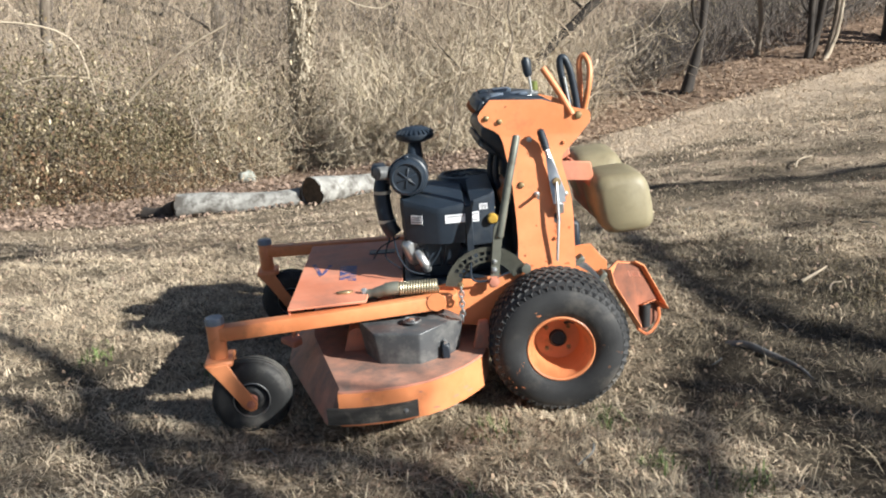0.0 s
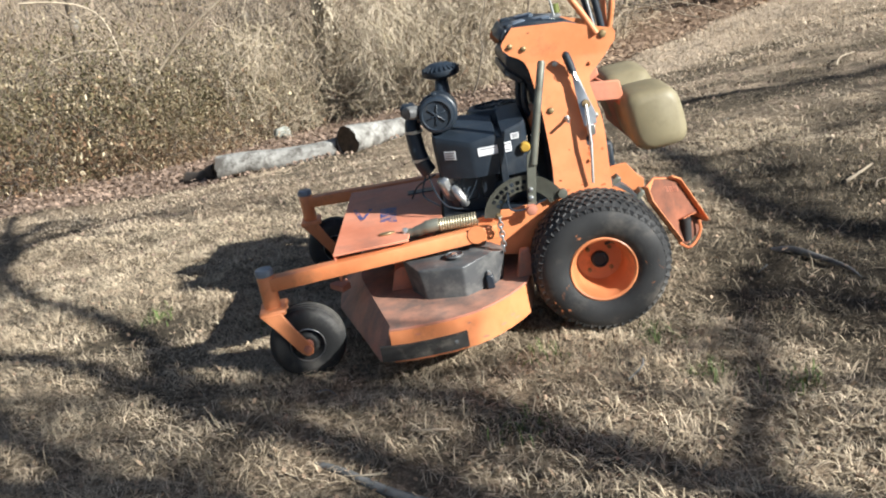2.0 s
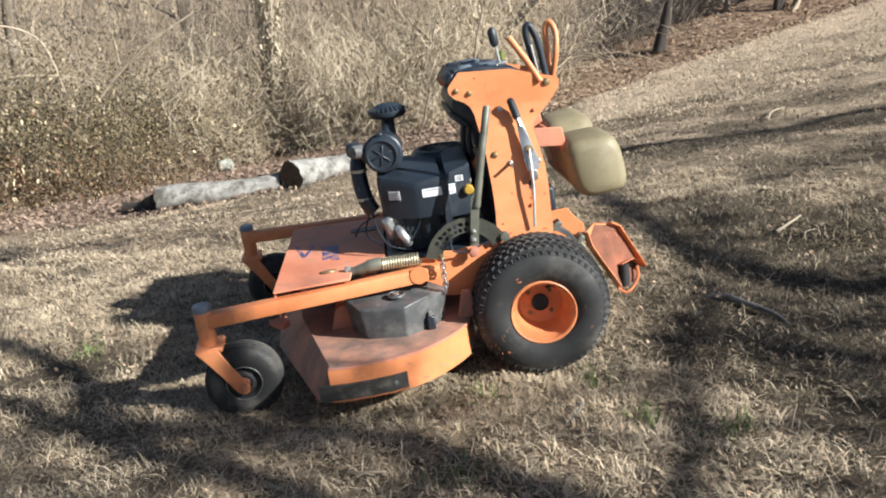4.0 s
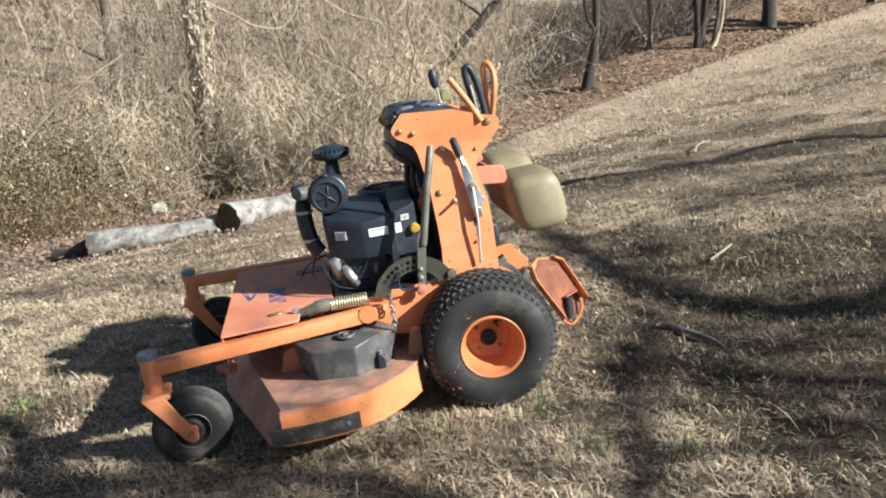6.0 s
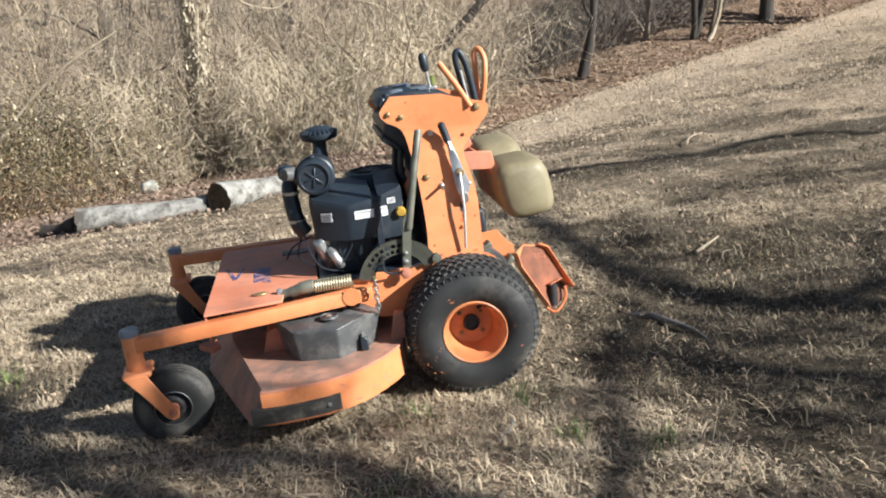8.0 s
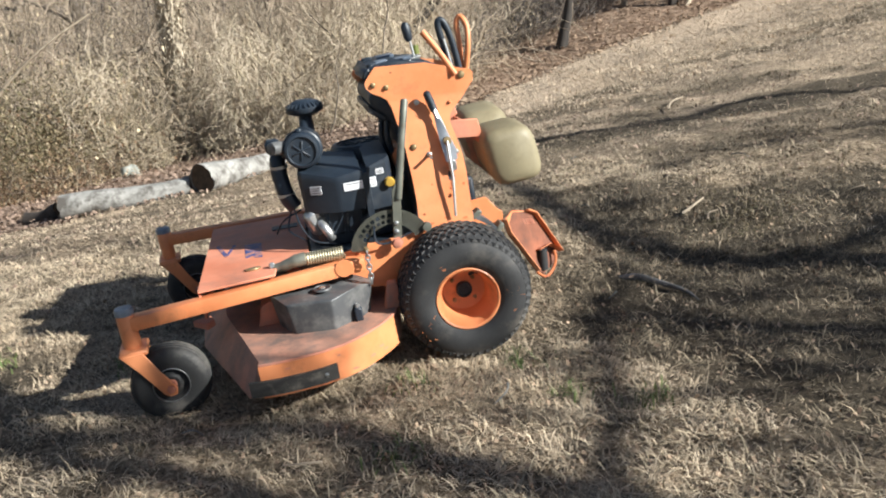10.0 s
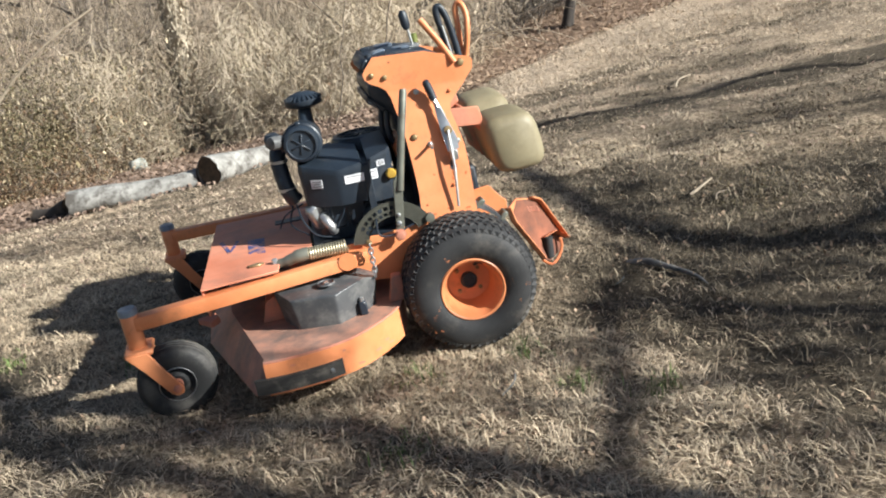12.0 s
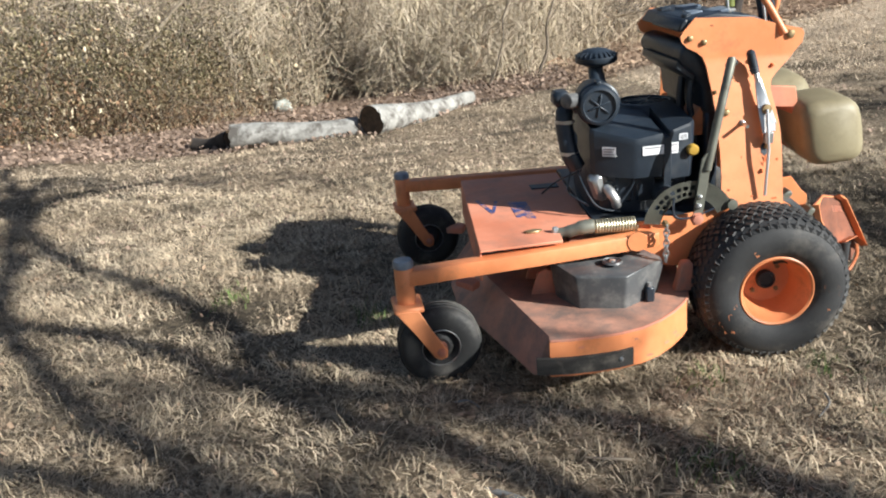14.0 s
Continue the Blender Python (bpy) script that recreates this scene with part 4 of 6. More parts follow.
for k in range(12):
    a = 2 * math.pi * k / 12
    part("screen_rib", box((0.075, 0.006, 0.005), Matrix.Translation((0.265 + 0.05 * math.cos(a), -0.04 + 0.05 * math.sin(a), 0.795)) @ Matrix.Rotation(a, 4, "Z"), 0), BLACK, fan)
part("strap", box((0.028, 0.010, 0.20), Matrix.Translation((0.291, 0.342, 0.640)), 0.003), BLACK, engine)
# paper labels with grey print
def label_patch(c, yaw, w, h, rows):
    m = Matrix.Translation(c) @ Matrix.Rotation(radians(yaw), 4, "Z")
    lab = part("label", box((w, 0.002, h), m, 0), WHITE, engine, "small white sticker")
    for k in range(rows):
        part("print_bar", box((w * (0.8 - 0.15 * (k % 2)), 0.002, h * 0.09), m @ Matrix.Translation((0, 0.0015, h * (0.28 - 0.56 * k / max(1, rows - 1)))), 0), INK, lab)


label_patch((0.488, 0.3085, 0.694), -28.8, 0.048, 0.034, 3)
label_patch((0.343, 0.3495, 0.697), 3.8, 0.076, 0.032, 1)
label_patch((0.266, 0.3385, 0.697), 11.4, 0.030, 0.038, 2)
label_patch((0.233, 0.3320, 0.733), 11.4, 0.032, 0.022, 4)
part("oil_cap", lathe([(0.001, 0.30), (0.012, 0.30), (0.015, 0.312), (0.020, 0.314), (0.0205, 0.330), (0.015, 0.337), (0.001, 0.338)], 18, Matrix.Translation((0.201, 0.012, 0.684))), YELLOW, engine, "round yellow oil filler cap")
part("oil_tube", tube([(0.205, 0.26, 0.60), (0.203, 0.30, 0.665)], 0.012, 8), BLACK, engine)
# cooling fins below the shrouds
for k in range(6):
    part("cooling_fin", span(0.25, 0.50, 0.20, 0.292 - 0.004 * k, 0.56 + 0.013 * k, 0.565 + 0.013 * k, 0.001), COVER, engine)
part("crankcase", lathe([(0.001, 0.455), (0.17, 0.455), (0.17, 0.56), (0.14, 0.58), (0.001, 0.58)], 28, Matrix.Translation((0.34, 0.05, 0)) @ Matrix.Rotation(radians(90), 4, "X")), BLACK, engine)
# air cleaner
AC = Matrix.Translation((0.490, 0.060, 0.851)) @ Matrix.Rotation(radians(-6), 4, "Z") @ Matrix.Diagonal((1.13, 1, 1.13, 1))
can = part("air_cleaner", lathe([(0.001, 0.02), (0.055, 0.02), (0.060, 0.03), (0.060, 0.150), (0.068, 0.154), (0.070, 0.165), (0.068, 0.176), (0.063, 0.180), (0.063, 0.205), (0.058, 0.220), (0.050, 0.223),
                                 (0.047, 0.216), (0.001, 0.216)], 36, AC), BLACK, mower, "round black air filter canister")
for k in range(3):
    part("cap_rib", box((0.070, 0.006, 0.006), AC @ Matrix.Translation((0, 0.218, 0)) @ Matrix.Rotation(radians(60 * k + 20), 4, "Y"), 0.002), BLACK, can)
part("can_clip", box((0.016, 0.05, 0.012), AC @ Matrix.Translation((0.0, 0.178, 0.068)), 0.003), BLACK, can)
part("inlet", tube([(0.555, 0.20, 0.862), (0.606, 0.245, 0.872), (0.626, 0.262, 0.875), (0.628, 0.264, 0.875)], [0.026, 0.027, 0.025, 0.018], 18), COVER, can)
part("inlet_box", box((0.06, 0.08, 0.055), Matrix.Translation((0.622, 0.13, 0.864)), 0.012), BLACK, can)
part("bracket_arm", box((0.05, 0.06, 0.045), Matrix.Translation((0.568, 0.19, 0.842)), 0.008), BLACK, can)
part("intake_hose", tube(curve([(0.598, 0.14, 0.845), (0.616, 0.16, 0.80), (0.614, 0.18, 0.73), (0.602, 0.20, 0.665), (0.58, 0.20, 0.62)], 6), 0.032, 16), BLACK, can, "thick black rubber intake hose")
for p in ((0.605, 0.195, 0.675), (0.614, 0.165, 0.785)):
    part("hose_clamp", lathe([(0.033, -0.006), (0.0355, -0.006), (0.0355, 0.006), (0.033, 0.006)], 18, Matrix.Translation(p) @ Matrix.Rotation(radians(90), 4, "X"), None, True), ZINC, can)
mast = part("intake_mast", tube([(0.476, 0.10, 0.88), (0.472, 0.045, 0.94), (0.468, 0.035, 0.985)], [0.034, 0.028, 0.026], 16), BLACK, can)
cap_m = Matrix.Translation((0.468, 0.035, -0.088)) @ Matrix.Diagonal((1.1, 1.1, 1.1, 1)) @ Matrix.Rotation(radians(90), 4, "X")
pre = part("rain_cap", lathe([(0.001, 0.950), (0.040, 0.950), (0.066, 0.960), (0.070, 0.966), (0.070, 0.978), (0.060, 0.988), (0.045, 1.000), (0.028, 1.006), (0.001, 1.006)], 28, cap_m), BLACK, can,
           "black mushroom-shaped air intake cap")
for k in range(24):
    a = 2 * math.pi * k / 24
    part("cap_fin", box((0.026, 0.004, 0.012), Matrix.Translation((0.468 + 0.064 * math.cos(a), 0.035 + 0.064 * math.sin(a), 0.998)) @ Matrix.Rotation(a, 4, "Z") @ Matrix.Rotation(radians(28), 4, "Y"), 0), BLACK, pre)
# bright valve cover, pipe and wiring at the front of the engine
vc = part("valve_cover", box((0.062, 0.055, 0.105), pose(0.512, 0.262, 0.560, 0, 22, 24), 0.012), ZINC, engine, "bright metal valve cover")
part("exhaust_pipe", tube(curve([(0.490, 0.285, 0.560), (0.480, 0.310, 0.540), (0.466, 0.315, 0.515), (0.460, 0.300, 0.495)], 5), 0.018, 12), CHROME, engine, "bright exhaust pipe")
for i, pts in enumerate(([(0.585, 0.22, 0.62), (0.57, 0.29, 0.56), (0.53, 0.32, 0.50), (0.45, 0.33, 0.475)], [(0.60, 0.18, 0.60), (0.62, 0.24, 0.54), (0.56, 0.30, 0.50)],
                         [(0.40, 0.315, 0.66), (0.405, 0.325, 0.58), (0.45, 0.325, 0.51)], [(0.56, 0.18, 0.60), (0.64, 0.12, 0.55), (0.68, 0.0, 0.47)])):
    part("wire", tube(curve(pts, 6), 0.0035, 6), BLACK, engine)
part("oil_filter", lathe([(0.001, 0), (0.038, 0), (0.038, 0.075), (0.001, 0.08)], 20, Matrix.Translation((0.30, 0.30, 0.53))), BLACK, engine)

# ---- padded thigh rest
def cushion():
    bm = bmesh.new()
    ny, nr = 36, 26
    rings = []
    for i in range(ny + 1):
        u = -1 + 2 * i / ny
        y = 0.315 * u
        end = math.sqrt(max(0.0, 1 - max(0, (abs(u) - 0.84) / 0.16) ** 2)) if abs(u) > 0.84 else 1
        dip = math.exp(-(u / 0.20) ** 2)
        half_h, half_t = (0.118 - 0.038 * dip) * (0.74 + 0.26 * end), (0.112 - 0.040 * dip) * (0.66 + 0.34 * end)
        c = Vector((-0.318 + 0.026 * dip, y, 0.710 - 0.022 * u - 0.014 * dip))
        tilt = radians(10)
        ring = []
        for k in range(nr):
            a = 2 * math.pi * k / nr
            ca, sa = math.cos(a), math.sin(a)
            pt = half_t * math.copysign(abs(ca) ** 0.5, ca)
            ph = half_h * math.copysign(abs(sa) ** 0.55, sa)
            ring.append(bm.verts.new(c + Vector((pt * math.cos(tilt) + ph * math.sin(tilt), 0, -pt * math.sin(tilt) * 0.4 + ph * math.cos(tilt)))))
        rings.append(ring)
    for a, b in zip(rings, rings[1:]):
        for k in range(nr):
            bm.faces.new((a[k], a[(k + 1) % nr], b[(k + 1) % nr], b[k]))
    bm.faces.new(rings[0])
    bm.faces.new(rings[-1])
    return bm


pad = part("thigh_pad", cushion(), VINYL, mower, "thick two-lobed tan vinyl pad", angle=60)
part("pad_backing", sheet([(-0.188, 0.810), (-0.208, 0.810), (-0.252, 0.605), (-0.232, 0.605)], -0.25, 0.22, "y", 0.006), GRIME, pad, "orange steel backing")
for y in (0.215, -0.215):
    part("pad_arm", sheet([(-0.06, 0.868), (-0.06, 0.790), (-0.205, 0.778), (-0.215, 0.80), (-0.205, 0.852)], y - 0.006, y + 0.006, "y", 0.003), DUSTY, pad)

# ---- rear step arms and the band over the tyre

def rear_arm(s):
    def pl(outline, lo, hi, b=0.002):
        return sheet(outline, min(lo * s, hi * s), max(lo * s, hi * s), "y", b)
    web = [(-0.222, 0.370, 0.452), (-0.270, 0.340, 0.480), (-0.335, 0.300, 0.458), (-0.381, 0.262, 0.427), (-0.485, 0.250, 0.230), (-0.420, 0.282, 0.284),
           (-0.362, 0.312, 0.276), (-0.342, 0.362, 0.205), (-0.236, 0.372, 0.392)]
    out = Vector((-0.50, 0.80, 0.33)).normalized()

    def slab(points, depth):
        bm = bmesh.new()
        low = [bm.verts.new(Vector(p)) for p in points]
        top = [bm.verts.new(Vector(p) + out * depth) for p in points]
        n = len(points)
        bm.faces.new(low)
        bm.faces.new(top[::-1])
        for i in range(n):
            bm.faces.new((low[i], top[i], top[(i + 1) % n], low[(i + 1) % n]))
        bmesh.ops.triangulate(bm, faces=[f for f in bm.faces if len(f.verts) > 4])
        if s < 0:
            mirror_y(bm)
        return bm

    def flange(points, height):
        bm = bmesh.new()
        inner = Vector((sum(p[0] for p in web) / 9, sum(p[1] for p in web) / 9, sum(p[2] for p in web) / 9))
        rows = []
        for p in points:
            p = Vector(p)
            w = (inner - p).normalized() * 0.005
            rows.append([bm.verts.new(q) for q in (p, p + out * height, p + out * height + w, p + w)])
        for a, b in zip(rows, rows[1:]):
            for k in range(4):
                bm.faces.new((a[k], a[(k + 1) % 4], b[(k + 1) % 4], b[k]))
        bm.faces.new(rows[0])
        bm.faces.new(rows[-1][::-1])
        if s < 0:
            mirror_y(bm)
        return bm
    arm_ = part("rear_arm", slab(web, 0.005), RUSTBROWN, mower, "rust-stained orange folded-steel arm of the rear step", angle=25)
    part("fold", flange(web[2:5], 0.030), ORANGE, arm_)
    part("fold", flange([web[7], web[8], web[0]], 0.028), ORANGE, arm_)
    part("end_lip", flange(web[4:7], 0.034), RUSTY, arm_)
    top_face = [Vector(p) + out * 0.0045 for p in ((-0.226, 0.3690, 0.449), (-0.270, 0.3405, 0.476), (-0.333, 0.3015, 0.455), (-0.352, 0.2860, 0.438), (-0.318, 0.3120, 0.418), (-0.262, 0.3450, 0.412), (-0.232, 0.3700, 0.405))]
    part("bright_paint", slab(top_face, 0.002), ORANGE, arm_, "sound orange paint at the bend")
    # dark brown sheet added to stand in for the shaded hollow behind the lip
    part("hollow_fill", slab([Vector(p) for p in ((-0.480, 0.235, 0.232), (-0.420, 0.262, 0.284), (-0.360, 0.290, 0.276), (-0.345, 0.338, 0.204), (-0.390, 0.306, 0.168), (-0.448, 0.262, 0.190))], 0.004), RUSTBROWN, arm_)
    part("rubber_stop", tube([(-0.395, 0.300 * s, 0.275), (-0.393, 0.300 * s, 0.185)], 0.021, 12), RUBBER, arm_, "black rubber stop")
    loop = [(-0.455, 0.275 * s, 0.250), (-0.456, 0.285 * s, 0.212), (-0.430, 0.300 * s, 0.172), (-0.390, 0.330 * s, 0.162), (-0.346, 0.362 * s, 0.200)]
    part("hook", tube(curve(loop, 4), 0.006, 6), RUSTY, arm_)
    for k in range(5):
        c = Vector((-0.318 - 0.012 * k, 0.3195 - 0.0090 * k, 0.415 - 0.004 * k)) + out * 0.0072
        part("faded_print", slab([c + Vector((-0.002, 0, 0.012)), c + Vector((0.004, 0, 0.012)), c + Vector((-0.004, 0, -0.012)), c + Vector((-0.010, 0, -0.012))], 0.001), GRIME, arm_)
    part("tower_bracket", pl([(-0.090, 0.520), (-0.132, 0.532), (-0.187, 0.536), (-0.230, 0.480), (-0.250, 0.462), (-0.250, 0.41), (-0.09, 0.43)], 0.262, 0.276), ORANGE, mower)
    line = curve([(0.012, 0.352, 0.528), (-0.06, 0.356, 0.527), (-0.129, 0.360, 0.490), (-0.180, 0.365, 0.446), (-0.218, 0.37, 0.398)], 5)
    bm = bmesh.new()
    prev = None
    for p in line:
        q = [bm.verts.new(Vector((p.x, p.y * s, p.z)) + Vector(d)) for d in ((0.004, -0.020 * s, 0.012), (0.004, 0.034 * s, 0.010), (-0.010, 0.038 * s, -0.022), (-0.012, -0.020 * s, -0.026))]
        if prev:
            for k in range(4):
                bm.faces.new((prev[k], prev[(k + 1) % 4], q[(k + 1) % 4], q[k]))
        else:
            bm.faces.new(q)
        prev = q
    bm.faces.new(prev[::-1])
    band = part("brake_band", bm, COVER, mower, "worn black and grey steel band above the tyre")
    part("band_clip", box((0.055, 0.052, 0.022), pose(-0.112, 0.372 * s, 0.502, 0, 30, 0), 0.005), STEEL, band)
    part("band_end", box((0.062, 0.060, 0.020), pose(-0.196, 0.376 * s, 0.428, 0, 50, 0), 0.005), STEEL, band)


rear_arm(1)


# ---------------------------------------------------------------- plants and clutter: helpers
def quads_mesh(name, verts, quads, mat_, smooth=False):
    verts, quads = np.asarray(verts, np.float32), np.asarray(quads, np.int32)
    me = bpy.data.meshes.new(name)
    me.vertices.add(len(verts))
    me.vertices.foreach_set("co", verts.reshape(-1))
    me.loops.add(quads.size)
    me.loops.foreach_set("vertex_index", quads.reshape(-1))
    me.polygons.add(len(quads))
    me.polygons.foreach_set("loop_start", np.arange(0, quads.size, 4, dtype=np.int32))
    if smooth:
        me.polygons.foreach_set("use_smooth", np.ones(len(quads), bool))
    me.update(calc_edges=True)
    me.materials.append(mat_)
    return me


class Wood:
    """Gathers many thin tapered three-sided sticks into one mesh."""

    def __init__(self, sides=3):
        self.v, self.q, self.n, self.sides = [], [], 0, sides

    def stick(self, pts, r0, r1):
        pts = np.asarray(pts, float)
        k, s = len(pts), self.sides
        d = np.gradient(pts, axis=0)
        d /= np.linalg.norm(d, axis=1)[:, None] + 1e-9
        ref = np.array([0.3, 0.9, 0.2]) if abs(d[0] @ np.array([0.3, 0.9, 0.2])) < 0.8 else np.array([0.9, -0.2, 0.3])
        a = np.cross(d, ref)
        a /= np.linalg.norm(a, axis=1)[:, None] + 1e-9
        b = np.cross(d, a)
        r = np.linspace(r0, r1, k)[:, None]
        ring = [pts + r * (a * math.cos(2 * math.pi * j / s) + b * math.sin(2 * math.pi * j / s)) for j in range(s)]
        self.v.append(np.stack(ring, 1).reshape(-1, 3))
        for i in range(k - 1):
            for j in range(s):
                j2 = (j + 1) % s
                self.q.append((self.n + i * s + j, self.n + i * s + j2, self.n + (i + 1) * s + j2, self.n + (i + 1) * s + j))
        self.n += k * s

    def blade(self, pts, r0, r1, turn):
        """A thin flat stem."""
        pts = np.asarray(pts, float)
        k = len(pts)
        side = np.array([math.cos(turn), math.sin(turn), 0.35 * math.sin(3 * turn)])
        r = np.linspace(r0, r1, k)[:, None]
        self.v.append(np.stack([pts - r * side, pts + r * side], 1).reshape(-1, 3))
        for i in range(k - 1):
            j = self.n + 2 * i
            self.q.append((j, j + 1, j + 3, j + 2))
        self.n += 2 * k

    def mesh(self, name, mat_, smooth=False):
        return quads_mesh(name, np.concatenate(self.v), self.q, mat_, smooth)


def leaf_quads(centres, size, rng, flat=1.0):
    """Folded four-cornered leaves at the centres, turned at random."""
    n = len(centres)
    yaw = rng.uniform(0, 2 * np.pi, n)
    u = np.stack([np.cos(yaw), np.sin(yaw), rng.normal(0, 0.35 / flat, n)], 1)
    w = np.stack([-np.sin(yaw), np.cos(yaw), rng.normal(0, 0.35 / flat, n)], 1)
    s = size * rng.uniform(0.6, 1.3, n)[:, None]
    up = np.array([0, 0, 1.0]) * s * 0.18
    v = np.stack([centres - u * s, centres + w * s * 0.55 + up, centres + u * s, centres - w * s * 0.55 + up], 1).reshape(-1, 3)
    return v, np.arange(4 * n).reshape(-1, 4)


def wander(rng, start, direction, length, steps, bend, droop=0.0):
    p, d, out = np.array(start, float), np.array(direction, float), []
    d /= np.linalg.norm(d)
    out.append(p.copy())
    for i in range(steps):
        d = d + rng.normal(0, bend, 3) + np.array([0, 0, -droop])
        d /= np.linalg.norm(d)
        p = p + d * length / steps
        out.append(p.copy())
    return np.array(out)


# ---------------------------------------------------------------- logs and stones
def log(name, a, b, ra, rb, label, seed, wobble=0.03):
    a, b = Vector(a), Vector(b)
    rnd = random.Random(seed)
    n, sides = 15, 20
    d = (b - a).normalized()
    side = d.cross(Vector((0, 0, 1))).normalized()
    up = side.cross(d)
    bm = bmesh.new()
    rings = []
    for i in range(n):
        t = i / (n - 1)
        c = a.lerp(b, t) + up * wobble * math.sin(t * 5 + seed) + side * wobble * math.sin(t * 3.3 + seed)
        r = ra + (rb - ra) * t
        ring = []
        for k in range(sides):
            q = 2 * math.pi * k / sides
            rr = r * (1 + 0.05 * math.sin(3 * q + seed + t * 2) + rnd.uniform(-0.03, 0.03))
            ring.append(bm.verts.new(c + (side * math.cos(q) + up * math.sin(q)) * rr + d * (rnd.uniform(-0.015, 0.015) if i in (0, n - 1) else 0)))
        rings.append(ring)
    for p, q in zip(rings, rings[1:]):
        for k in range(sides):
            bm.faces.new((p[k], p[(k + 1) % sides], q[(k + 1) % sides], q[k]))
    ob = part(name, bm, LOGBARK, None, angle=50)
    tagged(ob, label, "log")
    for c, r, s in ((a, ra, -1), (b, rb, 1)):
        off = up * wobble * math.sin((0 if s < 0 else 5) + seed) + side * wobble * math.sin((0 if s < 0 else 3.3) + seed)
        bm2 = bmesh.new()
        vs = [bm2.verts.new(c + off + (side * math.cos(2 * math.pi * k / 20) + up * math.sin(2 * math.pi * k / 20)) * r * rnd.uniform(0.95, 1.0) - d * s * 0.012) for k in range(20)]
        hub = bm2.verts.new(c + off - d * s * 0.035)
        for k in range(20):
            bm2.faces.new((vs[k], vs[(k + 1) % 20], hub))
        part("cut_end", bm2, ENDGRAIN, ob, "dark rotten cut end")
    return ob


log("fallen_log", (-2.98, 8.86, gz(-2.98, 8.8) + 0.10), (-1.62, 8.92, gz(-1.62, 8.9) + 0.09), 0.140, 0.108, "pale barkless fallen log lying at the lawn's edge", 1)
log("fallen_log", (-1.50, 8.78, gz(-1.50, 8.8) + 0.13), (-0.36, 10.35, gz(-0.36, 10.4) + 0.07), 0.165, 0.075, "thick pale log with a dark rotten end", 2)
log("fallen_log", (-3.55, 9.35, gz(-3.55, 9.35) + 0.03), (-3.04, 9.0, gz(-3.04, 9.0) + 0.07), 0.08, 0.10, "short dark rotten log half hidden in leaves", 3).data.materials[0] = ROTBARK


def stone(name, c, size, label, seed, mat_=None):
    bm = bmesh.new()
    bmesh.ops.create_icosphere(bm, subdivisions=3, radius=1)
    noise.seed_set(seed)
    for v in bm.verts:
        v.co *= 0.85 + 0.3 * noise.noise(v.co * 1.3 + Vector((seed, 0, 0)))
        v.co = Vector((v.co.x * size[0], v.co.y * size[1], v.co.z * size[2]))
    bm.transform(Matrix.Translation(c))
    tagged(part(name, bm, mat_ or ROCK), label, "stone")


stone("stone", (-3.36, 13.5, gz(-3.36, 13.5) + 0.07), (0.20, 0.13, 0.15), "pale mossy stone among dry brush", 3)
stone("stone", (1.19, 4.66, gz(1.19, 4.66) + 0.012), (0.028, 0.02, 0.018), "small white pebble on the lawn", 8)


def dead_stick(name, pts, r0, r1, label, mat_, seed=1):
    w = Wood(6)
    pts = [(x, y, gz(x, y) + h) for x, y, h in pts]
    w.stick([tuple(p) for p in curve(pts, 4)], r0, r1)
    ob = new(name, w.mesh(name, mat_, True))
    tagged(ob, label, "stick")


dead_stick("dead_stick", [(1.84, 3.97, 0.012), (1.95, 4.06, 0.022), (2.06, 4.18, 0.015)], 0.010, 0.005, "bleached piece of dead wood on bare soil", WOOD)
dead_stick("exposed_root", [(1.25, 3.28, -0.022), (1.31, 3.22, 0.000), (1.37, 3.12, -0.002), (1.43, 2.98, -0.002), (1.44, 2.86, -0.002)], 0.022, 0.004, "grey weathered root at the soil surface", GREYWOOD)
dead_stick("dead_stick", [(3.07, 7.12, 0.015), (3.22, 7.42, 0.03), (3.42, 7.6, 0.02)], 0.010, 0.006, "thin pale twig on the grass", WOOD)
dead_stick("exposed_root", [(-0.58, 2.05, -0.012), (-0.46, 1.96, 0.006), (-0.30, 1.83, 0.004), (-0.14, 1.75, -0.012)], 0.013, 0.016, "blue-grey weathered root flush with the grass", GREYWOOD)


rnd_st = random.Random(6)
for i in range(26):
    sx, sy = rnd_st.uniform(0.9, 3.6), rnd_st.uniform(2.3, 6.2)
    if i > 18:
        sx, sy = rnd_st.uniform(-3.0, 0.6), rnd_st.uniform(1.7, 2.5)
    sa, sl = rnd_st.uniform(0, 6.28), rnd_st.uniform(0.05, 0.16)
    dead_stick("dead_twig", [(sx, sy, 0.012), (sx + 0.5 * sl * math.cos(sa + 0.25), sy + 0.5 * sl * math.sin(sa + 0.25), 0.022), (sx + sl * math.cos(sa), sy + sl * math.sin(sa), 0.012)],
               0.0045, 0.002, "short dry twig lying on worn soil", (WOOD, GREYWOOD, TWIG)[i % 3])


